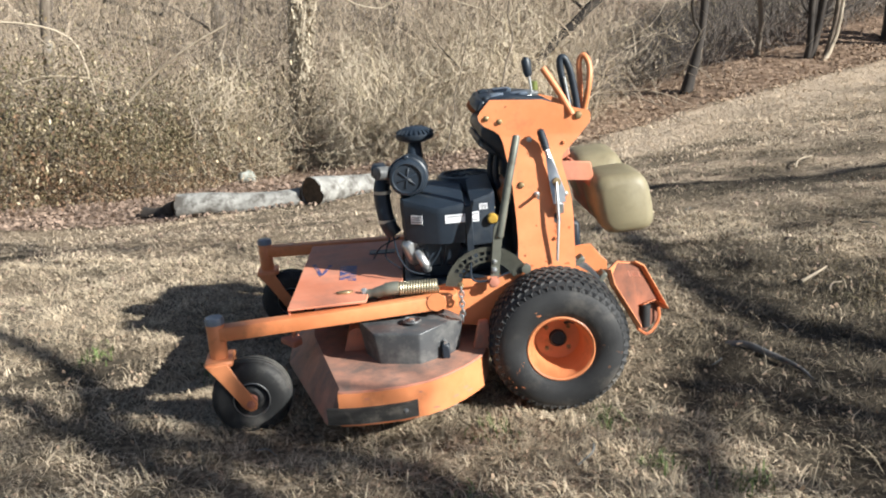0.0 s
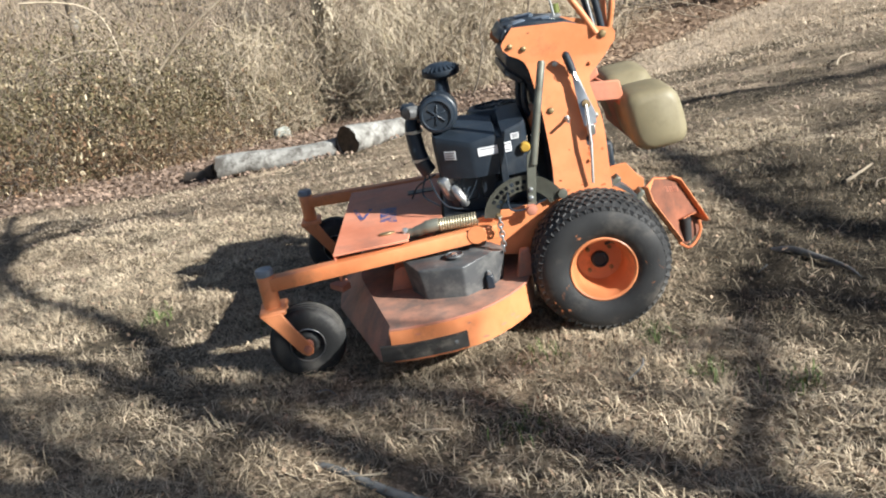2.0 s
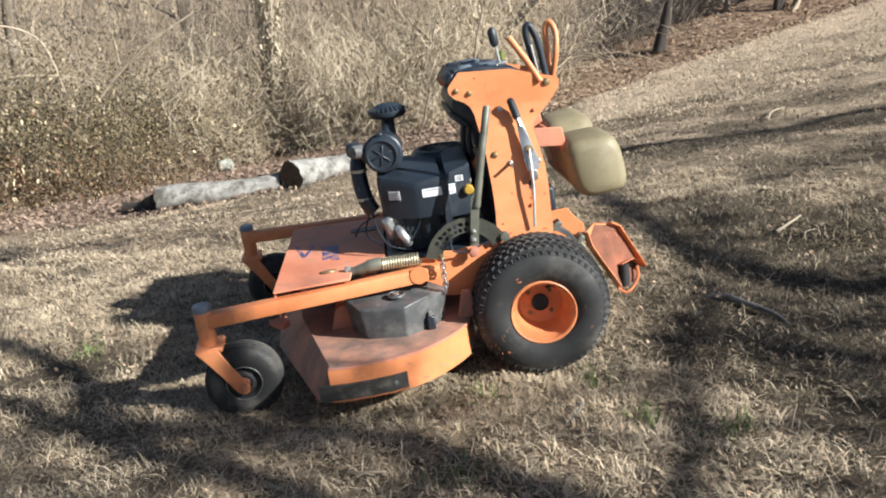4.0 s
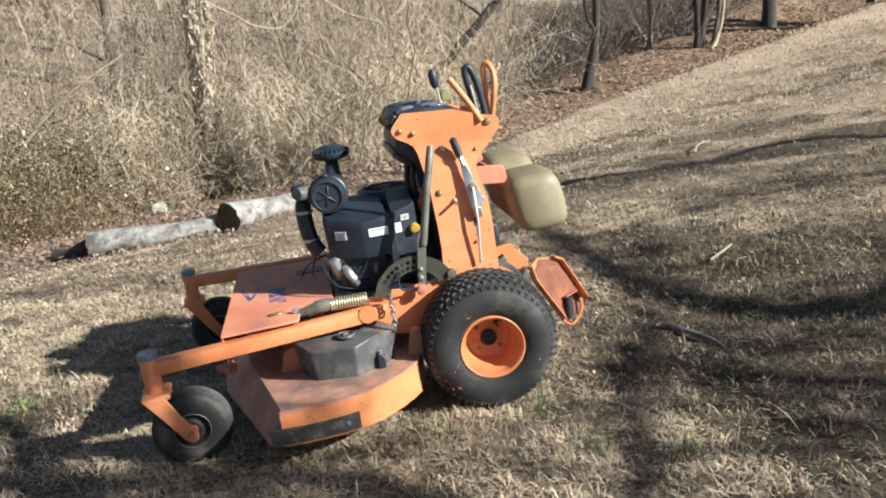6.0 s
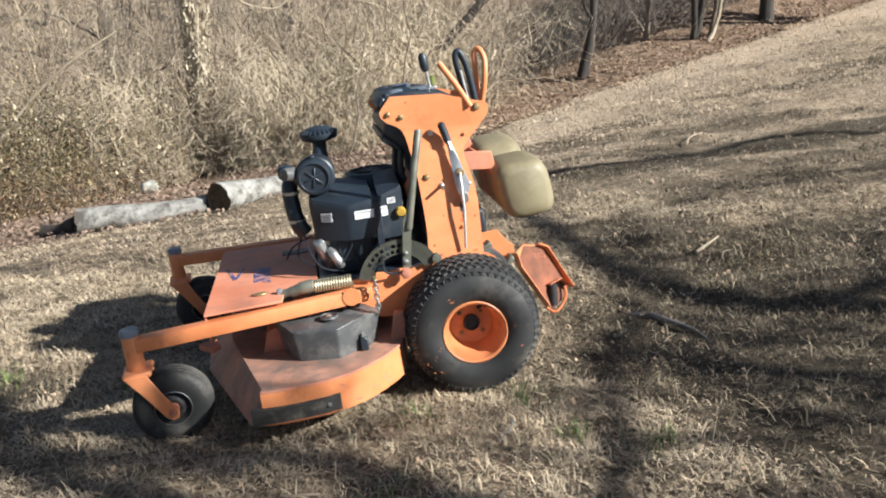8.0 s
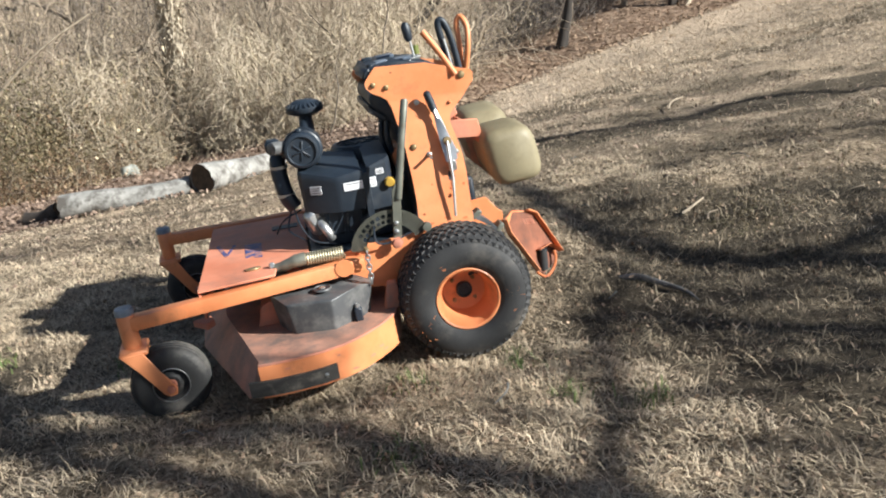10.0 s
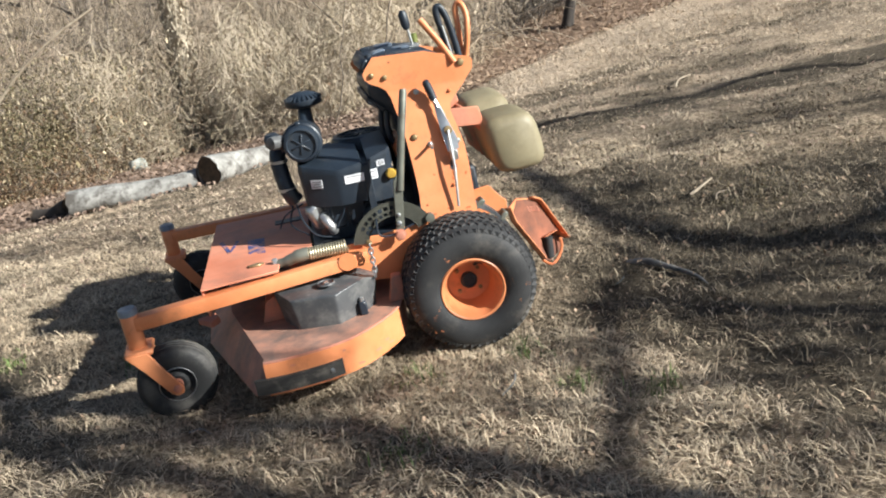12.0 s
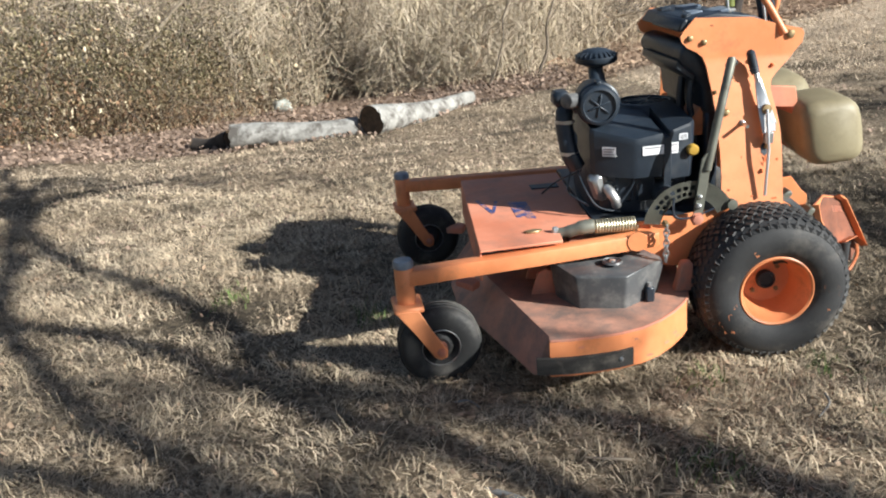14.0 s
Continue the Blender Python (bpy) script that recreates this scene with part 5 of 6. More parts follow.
# ---------------------------------------------------------------- trees
def vine_cover(ob, r, top):
    """Flaky vine stems and shreds of bark clinging to the trunk."""
    rng = np.random.default_rng(77)
    for k in range(5):
        a = 2 * math.pi * k / 5 + rng.uniform(-0.4, 0.4)
        pts = []
        for i in range(15):
            t = i / 14
            a2 = a + 0.5 * math.sin(4 * t + k)
            rr = r * (1.12 - 0.2 * t) * (1 + 0.5 * math.exp(-t * 9)) + 0.02 * math.sin(9 * t + 2 * k)
            pts.append((rr * math.cos(a2), rr * math.sin(a2), -0.1 + top * t))
        part("vine_stem", tube(pts, [0.034 - 0.014 * i / 14 + 0.006 * math.sin(3 * i + k) for i in range(15)], 6), VINEBARK if k % 3 else TWIG_PALE, ob)
    n = 3000
    a, z = rng.uniform(0, 2 * np.pi, n), rng.uniform(0, top, n)
    rr = r * (1.2 - 0.05 * z) + rng.uniform(0, 0.07, n)
    v, q = leaf_quads(np.stack([rr * np.cos(a), rr * np.sin(a), z], 1), 0.030, rng, 0.25)
    c = new("loose_bark", quads_mesh("loose_bark", v, q, VINEBARK))
    c.parent = ob
    tagged(c, kind="stuff")


def tree(x, y, r, height, lean, label, mat_, seed, limbs=6, stems=None, crown=True, sink=0.15, name="tree", crook=0.05, low=0.22):
    """A bare winter tree: flared tapered trunk, limbs, and a crown of fine twigs."""
    rng = np.random.default_rng(seed)
    z = gz(x, y)
    ob = thing(name, Matrix.Translation((x, y, z)), label, "tree")
    stems = stems or [lean]
    twigs = Wood(3)
    for ln in stems:
        pts, rad = [], []
        for i in range(25):
            t = i / 24
            wob = 0.4 * r * math.sin(3 * t + seed) + crook * (math.sin(7 * t + 2 * seed) + 0.6 * math.sin(17 * t + seed) + 0.4 * math.sin(31 * t + 3 * seed))
            pts.append((ln[0] * t * height + wob, ln[1] * t * height + 0.6 * wob * math.cos(seed), -sink + t * (height + sink)))
            rad.append(r * (1 - 0.72 * t) * (1 + 0.55 * math.exp(-t * height / 0.35)))
        bm = tube(pts, rad, 14)
        for v in bm.verts:
            v.co += Vector(noise.noise_vector(v.co * (2.2 / max(r, 0.08)) * 0.25)) * r * 0.28
        part("trunk", bm, mat_, ob)
        for k in range(limbs):
            t = rng.uniform(low, 0.95)
            i = int(t * 24)
            a = rng.uniform(0, 2 * math.pi)
            length = height * rng.uniform(0.16, 0.34) * (1.15 - 0.5 * t)
            path = wander(rng, pts[i], (math.cos(a), math.sin(a), rng.uniform(0.25, 0.9)), length, 7, 0.14)
            r1 = rad[i] * rng.uniform(0.25, 0.42)
            bm = tube([tuple(p) for p in path], [r1 * (1 - 0.11 * q) for q in range(8)], 7)
            part("limb", bm, mat_, ob)
            if crown:
                for j in range(9):
                    q = rng.integers(2, 8)
                    d = rng.normal(0, 1, 3) + np.array([0, 0, 0.5]) + (path[-1] - path[0]) / length
                    sub = wander(rng, path[q], d, length * rng.uniform(0.3, 0.7), 5, 0.2)
                    twigs.stick(sub, r1 * 0.28, 0.003)
                    for jj in range(3):
                        twigs.stick(wander(rng, sub[rng.integers(1, 6)], rng.normal(0, 1, 3), length * rng.uniform(0.12, 0.3), 3, 0.25), r1 * 0.12, 0.002)
    if crown and twigs.n:
        c = new("crown", twigs.mesh("crown", TWIG))
        c.parent = ob
    return ob


vine_tree = tree(-2.80, 15.9, 0.175, 11, (-0.002, 0.0), "pale-barked tree trunk wrapped in dry vines", VINEBARK, 11, 5, low=0.55)
vine_cover(vine_tree, 0.185, 4.4)
tree(4.42, 15.15, 0.082, 9, (0.012, 0.02), "slim dark bare tree at the edge of the wood", DARKBARK, 12, 16, crook=0.07, low=0.08)
tree(6.60, 15.85, 0.062, 10, (-0.03, 0.0), "dark bare tree with several crooked stems", DARKBARK, 13, 9, [(-0.05, 0.0), (0.0, 0.02), (0.05, 0.03), (0.12, -0.02)], crook=0.10, low=0.06)
tree(6.95, 15.7, 0.035, 7, (0.10, 0.0), "thin crooked sapling with pale bark", VINEBARK, 25, 8, crook=0.12, low=0.08)
tree(7.05, 16.0, 0.05, 8, (0.16, 0.0), "thin leaning grey sapling", BARK, 14, 9, crook=0.10, low=0.08)
tree(8.55, 16.6, 0.115, 11, (0.05, 0.02), "dark slightly leaning tree", DARKBARK, 15, 10, crook=0.10, low=0.10)
tree(10.15, 15.4, 0.15, 10, (0, 0), "large forked tree with dark bark on the lawn's edge", DARKBARK, 16, 6, [(-0.20, 0.03), (0.52, 0.05)], crook=0.02)
tree(14.7, 19.0, 0.16, 12, (0.01, 0), "bare tree beside the far road", DARKBARK, 17, 6)
tree(0.13, 15.2, 0.115, 6.0, (0.88, 0.0), "dark leaning tree trunk in the brush", DARKBARK, 18, 9, crook=0.06, low=0.15)
tree(-6.0, 21.5, 0.20, 12, (-0.01, 0), "pale straight tree trunk in the wood", BARK, 19, 5)
tree(5.9, 16.5, 0.05, 6, (0.06, 0.0), "thin crooked grey sapling in the wood", BARK, 20, 10, crook=0.09, low=0.08)
tree(2.4, 18.2, 0.06, 10, (0.0, 0.0), "thin grey tree in the brush", BARK, 21, 6)
tree(-0.1, 11.9, 0.012, 2.3, (0.20, 0.02), "thin bare sapling behind the logs", BARK, 22, 9, crook=0.03)
tree(-8.0, 16.5, 0.14, 9, (0.05, 0.0), "grey tree in dense brush", BARK, 23, 6)
tree(0.75, 12.3, 0.018, 3.0, (0.03, 0.02), "thin bare sapling behind the mower", BARK, 24, 10, crook=0.05)


def wood_trees():
    rng = np.random.default_rng(5)
    proto = [tree(-30 - 6 * i, 60, 0.13 + 0.03 * i, 12, (0.02 * (i - 1), 0.01), "bare grey tree in the far wood", (BARK, DARKBARK, BARK)[i], 40 + i, 5) for i in range(3)]
    for k in range(22):
        y = rng.uniform(24, 52)
        x = rng.uniform(-0.62, 0.62) * y + 2
        if y < lawn_edge(x) + 4:
            continue
        src = proto[k % 3]
        m = pose(x, y, gz(x, y) - 0.1, 0, 0, rng.uniform(0, 360)) @ Matrix.Scale(rng.uniform(0.75, 1.3), 4)
        c = copy_thing(src, m)
        c.scale = m.to_scale()
        c["group"] = "trees of the far wood"
    for p in proto:
        p["group"] = "trees of the far wood"


wood_trees()


# ---------------------------------------------------------------- the tree that shades the lawn, behind the walker
def shade_tree():
    dirv = np.array([1.572, -0.889, 1.211])
    ob = thing("shade_tree", Matrix(), "large bare tree whose branches throw shadows across the lawn", "tree")
    base = (8.9, -4.9, gz(8.9, -4.9))
    fork = Vector((8.5, -4.3, 5.4))
    part("trunk", tube(curve([(base[0], base[1], base[2] - 0.2), (base[0], base[1] + 0.1, base[2] + 2.2), tuple(fork), (8.4, -4.1, 8.5), (8.2, -3.9, 12)], 5),
                       [0.40 - 0.016 * i for i in range(21)], 14), BARK, ob)
    rng = np.random.default_rng(3)
    twigs = Wood(3)
    bands = (
        (((1.3, 1.2), (0.60, 1.70), (0.07, 2.2), (-0.35, 2.42), (-0.68, 2.52), (-0.95, 2.52)), 4.2, 0.085, 0.035),
        (((0.55, 1.25), (-0.13, 1.82), (-0.60, 2.17), (-1.0, 2.42), (-1.41, 2.72), (-1.85, 3.08), (-2.3, 3.27), (-2.92, 3.5), (-3.8, 4.0)), 4.4, 0.078, 0.04),
        (((-1.02, 2.43), (-1.36, 2.88), (-1.66, 3.36), (-2.12, 3.72), (-2.74, 4.25), (-3.49, 5.21), (-4.5, 6.6)), 4.4, 0.066, 0.04, 1),
        (((-0.75, 1.45), (-1.51, 2.21), (-1.83, 2.47), (-2.19, 2.91), (-2.65, 3.44), (-2.97, 4.13), (-3.49, 5.21), (-5.4, 8.6)), 4.0, 0.058, 0.040),
        (((-0.2, 1.5), (-0.77, 1.85), (-1.18, 2.0), (-1.6, 2.07), (-2.2, 2.3)), 4.1, 0.07, 0.05),
        (((3.1, 2.2), (2.24, 2.90), (1.92, 3.15), (1.55, 3.55), (1.30, 4.02), (1.18, 4.72), (1.10, 5.4)), 4.2, 0.105, 0.055),
        (((0.50, 1.2), (0.70, 1.80), (0.84, 2.2), (0.94, 2.54), (1.06, 2.88), (1.15, 3.1)), 3.9, 0.040, 0.03),
        (((2.05, 2.25), (1.63, 2.48), (1.40, 2.59), (1.22, 2.80), (1.00, 2.90)), 4.0, 0.055, 0.055, 1),
        (((3.9, 3.95), (2.99, 3.53), (2.48, 3.29), (2.10, 3.08)), 4.3, 0.035, 0.05),
        (((5.6, 5.8), (4.44, 6.3), (3.86, 6.95), (3.13, 6.75), (2.42, 6.85), (1.6, 6.95)), 4.6, 0.03, 0.05),
        (((4.6, 4.4), (3.6, 5.2), (2.9, 5.3), (2.2, 5.7)), 4.5, 0.03, 0.015),
        (((-0.42, 2.38), (-0.70, 2.47), (-0.95, 2.55), (-1.25, 2.66)), 4.3, 0.055, 0.04, 1),
        (((-0.72, 2.60), (-0.98, 2.78), (-1.20, 2.93), (-1.50, 3.14)), 4.3, 0.055, 0.04, 1),
        (((3.6, 1.2), (2.7, 1.7), (2.1, 2.05), (1.65, 2.3), (1.35, 2.45)), 4.0, 0.035, 0.02),
        (((3.2, 1.7), (2.6, 2.15), (2.2, 2.45), (1.95, 2.8)), 4.3, 0.045, 0.02),
        (((-3.3, 4.9), (-3.5, 5.8), (-3.0, 6.5), (-2.5, 7.0)), 4.4, 0.05, 0.03, 1),
        (((-3.5, 5.3), (-4.0, 6.4), (-4.3, 7.4)), 4.4, 0.05, 0.03, 1),
    )
    for pts, s, r0, r1, *branch in bands:
        path = [np.array((x, y, gz(x, y))) + dirv * (s + 0.25 * math.sin(3.1 * i)) for i, (x, y) in enumerate(pts)]
        line = curve([tuple(p) for p in path], 5)
        n = len(line)
        join = curve([tuple(fork + Vector((0, 0, rng.uniform(-1, 1.5)))), tuple((fork + line[0]) / 2 + Vector((0.2, -0.5, 0.5))), tuple(line[0])], 5)
        if branch:
            join = [None]
        part("limb", tube(join[:-1] + line, [r0 * 1.5 - 0.5 * r0 * i / 10 for i in range(len(join) - 1)] + [r0 + (r1 - r0) * i / (n - 1) for i in range(n)], 9), BARK, ob)
        for k in range(13):
            i = int(rng.integers(2, n))
            d = rng.normal(0, 1, 3) + np.array(line[-1] - line[0]) * 0.25
            sub = wander(rng, line[i], d, rng.uniform(0.6, 1.8), 6, 0.2)
            foot = sub - dirv * ((sub[:, 2:] - 0.4) / 1.211)
            if np.any((foot[:, 0] > -1.15) & (foot[:, 0] < 1.2) & (foot[:, 1] > 2.5) & (foot[:, 1] < 4.5)):
                continue
            twigs.stick(sub, r1 * 0.36, 0.006)
            for j in range(3):
                twigs.stick(wander(rng, sub[rng.integers(1, 6)], d + rng.normal(0, 1.2, 3), rng.uniform(0.3, 0.9), 4, 0.25), 0.012, 0.005)
    c = new("crown", twigs.mesh("crown", TWIG))
    c.parent = ob


shade_tree()


# ---------------------------------------------------------------- brush
def bush_mesh(seed, height, width, canes, mat_, name):
    rng = np.random.default_rng(seed)
    w, fine = Wood(3), Wood(3)
    for k in range(canes):
        a, rr = rng.uniform(0, 2 * np.pi), width * 0.45 * math.sqrt(rng.uniform())
        start = (rr * math.cos(a), rr * math.sin(a), -0.1)
        out = rng.uniform(0.1, 1.1)
        b = a + rng.normal(0, 0.7)
        ln = height * rng.uniform(0.55, 1.25)
        path = wander(rng, start, (out * math.cos(b), out * math.sin(b), 1), ln, 6, 0.32, rng.uniform(0.0, 0.25))
        r = rng.uniform(0.003, 0.010)
        w.stick(path, r, 0.0025)
        for j in range(int(rng.integers(3, 8))):
            i = int(rng.integers(1, 7))
            sub = wander(rng, path[i], rng.normal(0, 1, 3) + np.array([0, 0, 0.35]), ln * rng.uniform(0.12, 0.42), 4, 0.36, 0.07)
            fine.blade(sub, r * 0.55, 0.0022, rng.uniform(-0.7, 0.7))
            for jj in range(int(rng.integers(1, 4))):
                fine.blade(wander(rng, sub[rng.integers(1, 5)], rng.normal(0, 1, 3), ln * rng.uniform(0.06, 0.18), 2, 0.3), 0.003, 0.002, rng.uniform(-0.7, 0.7))
    return w.mesh(name, mat_), fine.mesh("twigs", mat_)


def brush():
    kinds = []
    for i in range(12):
        mat_ = (TWIG, TWIG_PALE, STRAW, TWIG, TWIG, TWIG_PALE)[i % 6]
        kinds.append(bush_mesh(100 + i, 1.5 if i < 6 else 2.9, 1.5 if i < 6 else 2.0, 34 if i < 6 else 38, mat_, "shrub"))
    kinds.append(bush_mesh(130, 1.9, 1.9, 45, TWIG_DARK, "shrub"))
    rng = np.random.default_rng(8)
    made = 0
    foliage = []
    for k in range(2600):
        y = 10 + 17 * rng.uniform() ** 0.9
        x = rng.uniform(-0.66, 0.40) * y + 0.2
        d = y - lawn_edge(x)
        start = np.interp(x, (-9, -5, -3, -1, 0.6, 2.5, 6), (12.4, 13.0, 14.3, 13.6, 13.0, 14.6, 19.0))
        if y < start + rng.uniform(0, 0.8):
            continue
        off = abs(x + 0.167 * y)
        if off < 1.5 and y < 16.1:
            continue
        if x > 2.2 and rng.uniform() < 0.3:
            continue
        if math.sin(1.1 * x + 1.3 * math.sin(0.8 * y)) + math.sin(1.3 * y + x) < rng.uniform(-2.2, 0.2):
            continue
        s = rng.uniform(0.7, 1.3) * (0.55 + 0.45 * min(1, (y - start) / 2.0)) * (1.0 if x < 2.5 else 0.7) * (0.55 if off < 2.0 and y < 16.2 else 1.0)
        tall = y > start + 0.8 and x < 3.2 and rng.uniform() < 0.6
        pick = int(rng.integers(6, 12)) if tall else int(rng.integers(0, 6))
        if x < -4.2 and rng.uniform() < 0.8:
            pick = (0, 3, 12, 12)[int(rng.integers(0, 4))]
        # the right-hand wood takes the dark shrub as painted forest shade
        if x > 4 or (x > 1.5 and y > 19):
            pick = 12
        ob = new("shrub", kinds[pick][0])
        tw = new("twig_tangle", kinds[pick][1])
        tw.parent = ob
        tagged(tw, kind="stuff")
        foliage.append((x, y, s * (2.6 if pick >= 6 and pick < 12 else 1.4)))
        ob.matrix_world = pose(x, y, gz(x, y), rng.normal(0, 9), rng.normal(0, 9), rng.uniform(0, 360)) @ Matrix.Diagonal((s * 1.15, s * 1.15, s, 1))
        tagged(ob, "leafless tangle of dry grey-tan stems", "shrub", "brush along the wood")
        made += 1
        if made >= 255:
            break
    # leafy olive brush on the left
    for k, (x, y, s) in enumerate(((-5.6, 13.0, 1.0), (-6.6, 12.9, 1.3), (-5.0, 13.9, 1.0), (-7.9, 12.6, 1.4), (-6.0, 14.2, 1.5), (-7.3, 14.6, 1.6), (-4.4, 13.9, 0.7), (-9.0, 13.4, 1.5), (-8.4, 15.2, 1.6), (-5.3, 12.6, 0.7), (-6.9, 12.0, 0.8), (-8.2, 11.8, 0.9), (-5.2, 15.4, 1.3), (-9.4, 12.2, 1.0), (-4.65, 13.1, 0.75), (-4.3, 14.7, 1.15), (-5.0, 12.7, 0.6), (-4.0, 15.9, 1.2))):
        ob = thing("leafy_shrub", pose(x, y, gz(x, y), 0, 0, 77 * k), "evergreen shrub with olive and rusty leaves", "shrub", "brush along the wood")
        ob.scale = (s, s, s)
        for nm, me in zip(("stem", "twig_tangle"), kinds[12 if k % 2 else 0]):
            tw = new(nm, me)
            tw.parent = ob
            tagged(tw, kind="stuff")
        r2 = np.random.default_rng(300 + k)
        n = 12000
        c = np.stack([r2.normal(0, 0.68, n), r2.normal(0, 0.68, n), np.abs(r2.normal(0.5, 0.6, n))], 1)
        clump = np.sin(c[:, 0] * 9 + k) + np.sin(c[:, 1] * 8) + np.sin(c[:, 2] * 9)
        dead = clump < -0.1
        v, q = leaf_quads(c[~dead], 0.017, r2, 0.5)
        lf = new("leaves", quads_mesh("leaves", v, q, LEAF_GREEN))
        lf.parent = ob
        pale = r2.uniform(size=n) < 0.09
        v, q = leaf_quads(c[pale] * np.array((1.25, 1.25, 1.15)), 0.018, r2, 0.4)
        lf = new("pale_leaves", quads_mesh("pale_leaves", v, q, LEAF_TAN))
        lf.parent = ob
        v, q = leaf_quads(c[dead][::2] * np.array((1.15, 1.15, 0.6)), 0.019, r2, 0.5)
        lf = new("dead_leaves", quads_mesh("dead_leaves", v, q, LEAF_RUST))
        lf.parent = ob
    # small dry leaves and seed heads caught all through the brush
    r3 = np.random.default_rng(63)
    f = np.array(foliage)[r3.integers(0, len(foliage), 60000)]
    n = len(f)
    c = np.stack([f[:, 0] + r3.normal(0, 0.7, n), f[:, 1] + r3.normal(0, 0.7, n), np.zeros(n)], 1)
    c[:, 2] = ground_z(c[:, 0], c[:, 1]) + f[:, 2] * r3.uniform(0, 1, n) ** 1.5
    c = c[(np.abs(c[:, 0] + 0.167 * c[:, 1]) > 0.4) | (c[:, 1] > 16.2)]
    v, q = leaf_quads(c, 0.017, r3, 0.35)
    tagged(new("brush_leaves", quads_mesh("brush_leaves", v, q, LEAF_TAN)), "small dry tan leaves caught in the brush", "leaves", kind="stuff")
    # thicket of interwoven stems behind the first shrubs
    w = Wood(3)
    r4 = np.random.default_rng(71)
    for k in range(29000):
        y = 14.5 + 11 * r4.uniform()
        x = r4.uniform(-0.82, 0.2) * y
        if abs(x + 0.167 * y) < 1.5 and y < 16.1:
            continue
        z = gz(x, y) + 2.6 * r4.uniform() ** 1.4
        w.blade(wander(r4, (x, y, z), r4.normal(0, 1, 3) + np.array((0, 0, 0.5)), r4.uniform(0.5, 1.5), 4, 0.35, 0.03), r4.uniform(0.002, 0.005), 0.002, r4.uniform(-0.7, 0.7))
    tagged(new("thicket", w.mesh("thicket", TWIG)), "interwoven grey-tan stems of a winter thicket", "undergrowth", kind="stuff")
    w = Wood(3)
    for k in range(14000):
        y = 17 + 15 * r4.uniform()
        x = r4.uniform(-0.95, -0.22) * y
        w.blade(wander(r4, (x, y, gz(x, y) + r4.uniform(0, 1.3)), r4.normal(0, 1, 3) + np.array((0, 0, 0.6)), r4.uniform(0.8, 2.2), 4, 0.35, 0.03), r4.uniform(0.005, 0.011), 0.004, r4.uniform(-0.7, 0.7))
    tagged(new("thicket", w.mesh("thicket", TWIG)), "interwoven grey-tan stems of a winter thicket", "undergrowth", kind="stuff")
    # low stems in the dark twig colour, standing in for the shaded understory
    w = Wood(3)
    for k in range(9000):
        x = r4.uniform(1.6, 10.5)
        y = float(lawn_edge(x)) + 3.6 + 8 * r4.uniform() ** 1.2
        w.blade(wander(r4, (x, y, gz(x, y) + r4.uniform(0, 0.35)), r4.normal(0, 1, 3) + np.array((0, 0, 0.6)), r4.uniform(0.4, 1.0), 4, 0.35, 0.06), r4.uniform(0.004, 0.009), 0.003, r4.uniform(-0.7, 0.7))
    tagged(new("thicket", w.mesh("thicket", TWIG_DARK)), "leafless undergrowth below the lawn, darkened to show woodland shade", "undergrowth", kind="stuff")
    # pale dry vines and canes matted over the front of the brush
    w, tan = Wood(3), Wood(3)
    for k in range(21000):
        y = 12.7 + 4.2 * r4.uniform()
        x = r4.uniform(-0.305, 0.13) * y
        if y < np.interp(x, (-9, -5, -3, -1, 0.6, 2.5, 6), (12.4, 12.8, 13.6, 13.0, 12.5, 14.6, 19.0)) + r4.uniform(0, 0.7) or (abs(x + 0.167 * y) < 0.4 and y < 15.8):
            continue
        clump = 0.6 + 0.4 * math.sin(1.7 * x + 2.1 * math.sin(1.1 * y)) * math.sin(2.3 * y + x)
        z = gz(x, y) + (0.35 + 1.9 * clump) * r4.uniform() ** 1.3
        into = w if k % 3 else tan
        into.blade(wander(r4, (x, y, z), r4.normal(0, 1, 3) + np.array((0, 0, 0.25)), r4.uniform(0.25, 0.9), 4, 0.45, 0.10), r4.uniform(0.003, 0.007), 0.003, r4.uniform(-0.7, 0.7))
    tagged(new("vine_mat", w.mesh("vine_mat", TWIG_PALE)), "pale dry vines matted over the brush", "undergrowth", kind="stuff")
    tagged(new("vine_mat", tan.mesh("vine_mat", LEAF_TAN)), "tan dead vine stems with curled leaves", "undergrowth", kind="stuff")
    # tall grey stems that close the view behind the brush
    w, dark = Wood(3), Wood(3)
    for k in range(17000):
        y = 17 + 11 * r4.uniform()
        x = r4.uniform(-0.78, 0.12) * y
        low = gz(x, y)
        top = 0.5 if x < -0.40 * y else 2.6
        z = low + (top - low) * r4.uniform() ** 0.85
        into = dark if k % 5 == 0 else w
        into.blade(wander(r4, (x, y, z), r4.normal(0, 1, 3) + np.array((0, 0, 0.6)), r4.uniform(0.6, 1.8), 4, 0.35, 0.05), r4.uniform(0.004, 0.009), 0.003, r4.uniform(-0.7, 0.7))
    tagged(new("thicket", w.mesh("thicket", TWIG)), "tall grey-tan stems of a winter thicket", "undergrowth", kind="stuff")
    tagged(new("thicket", dark.mesh("thicket", TWIG_DARK)), "tall dark brown stems of a winter thicket", "undergrowth", kind="stuff")
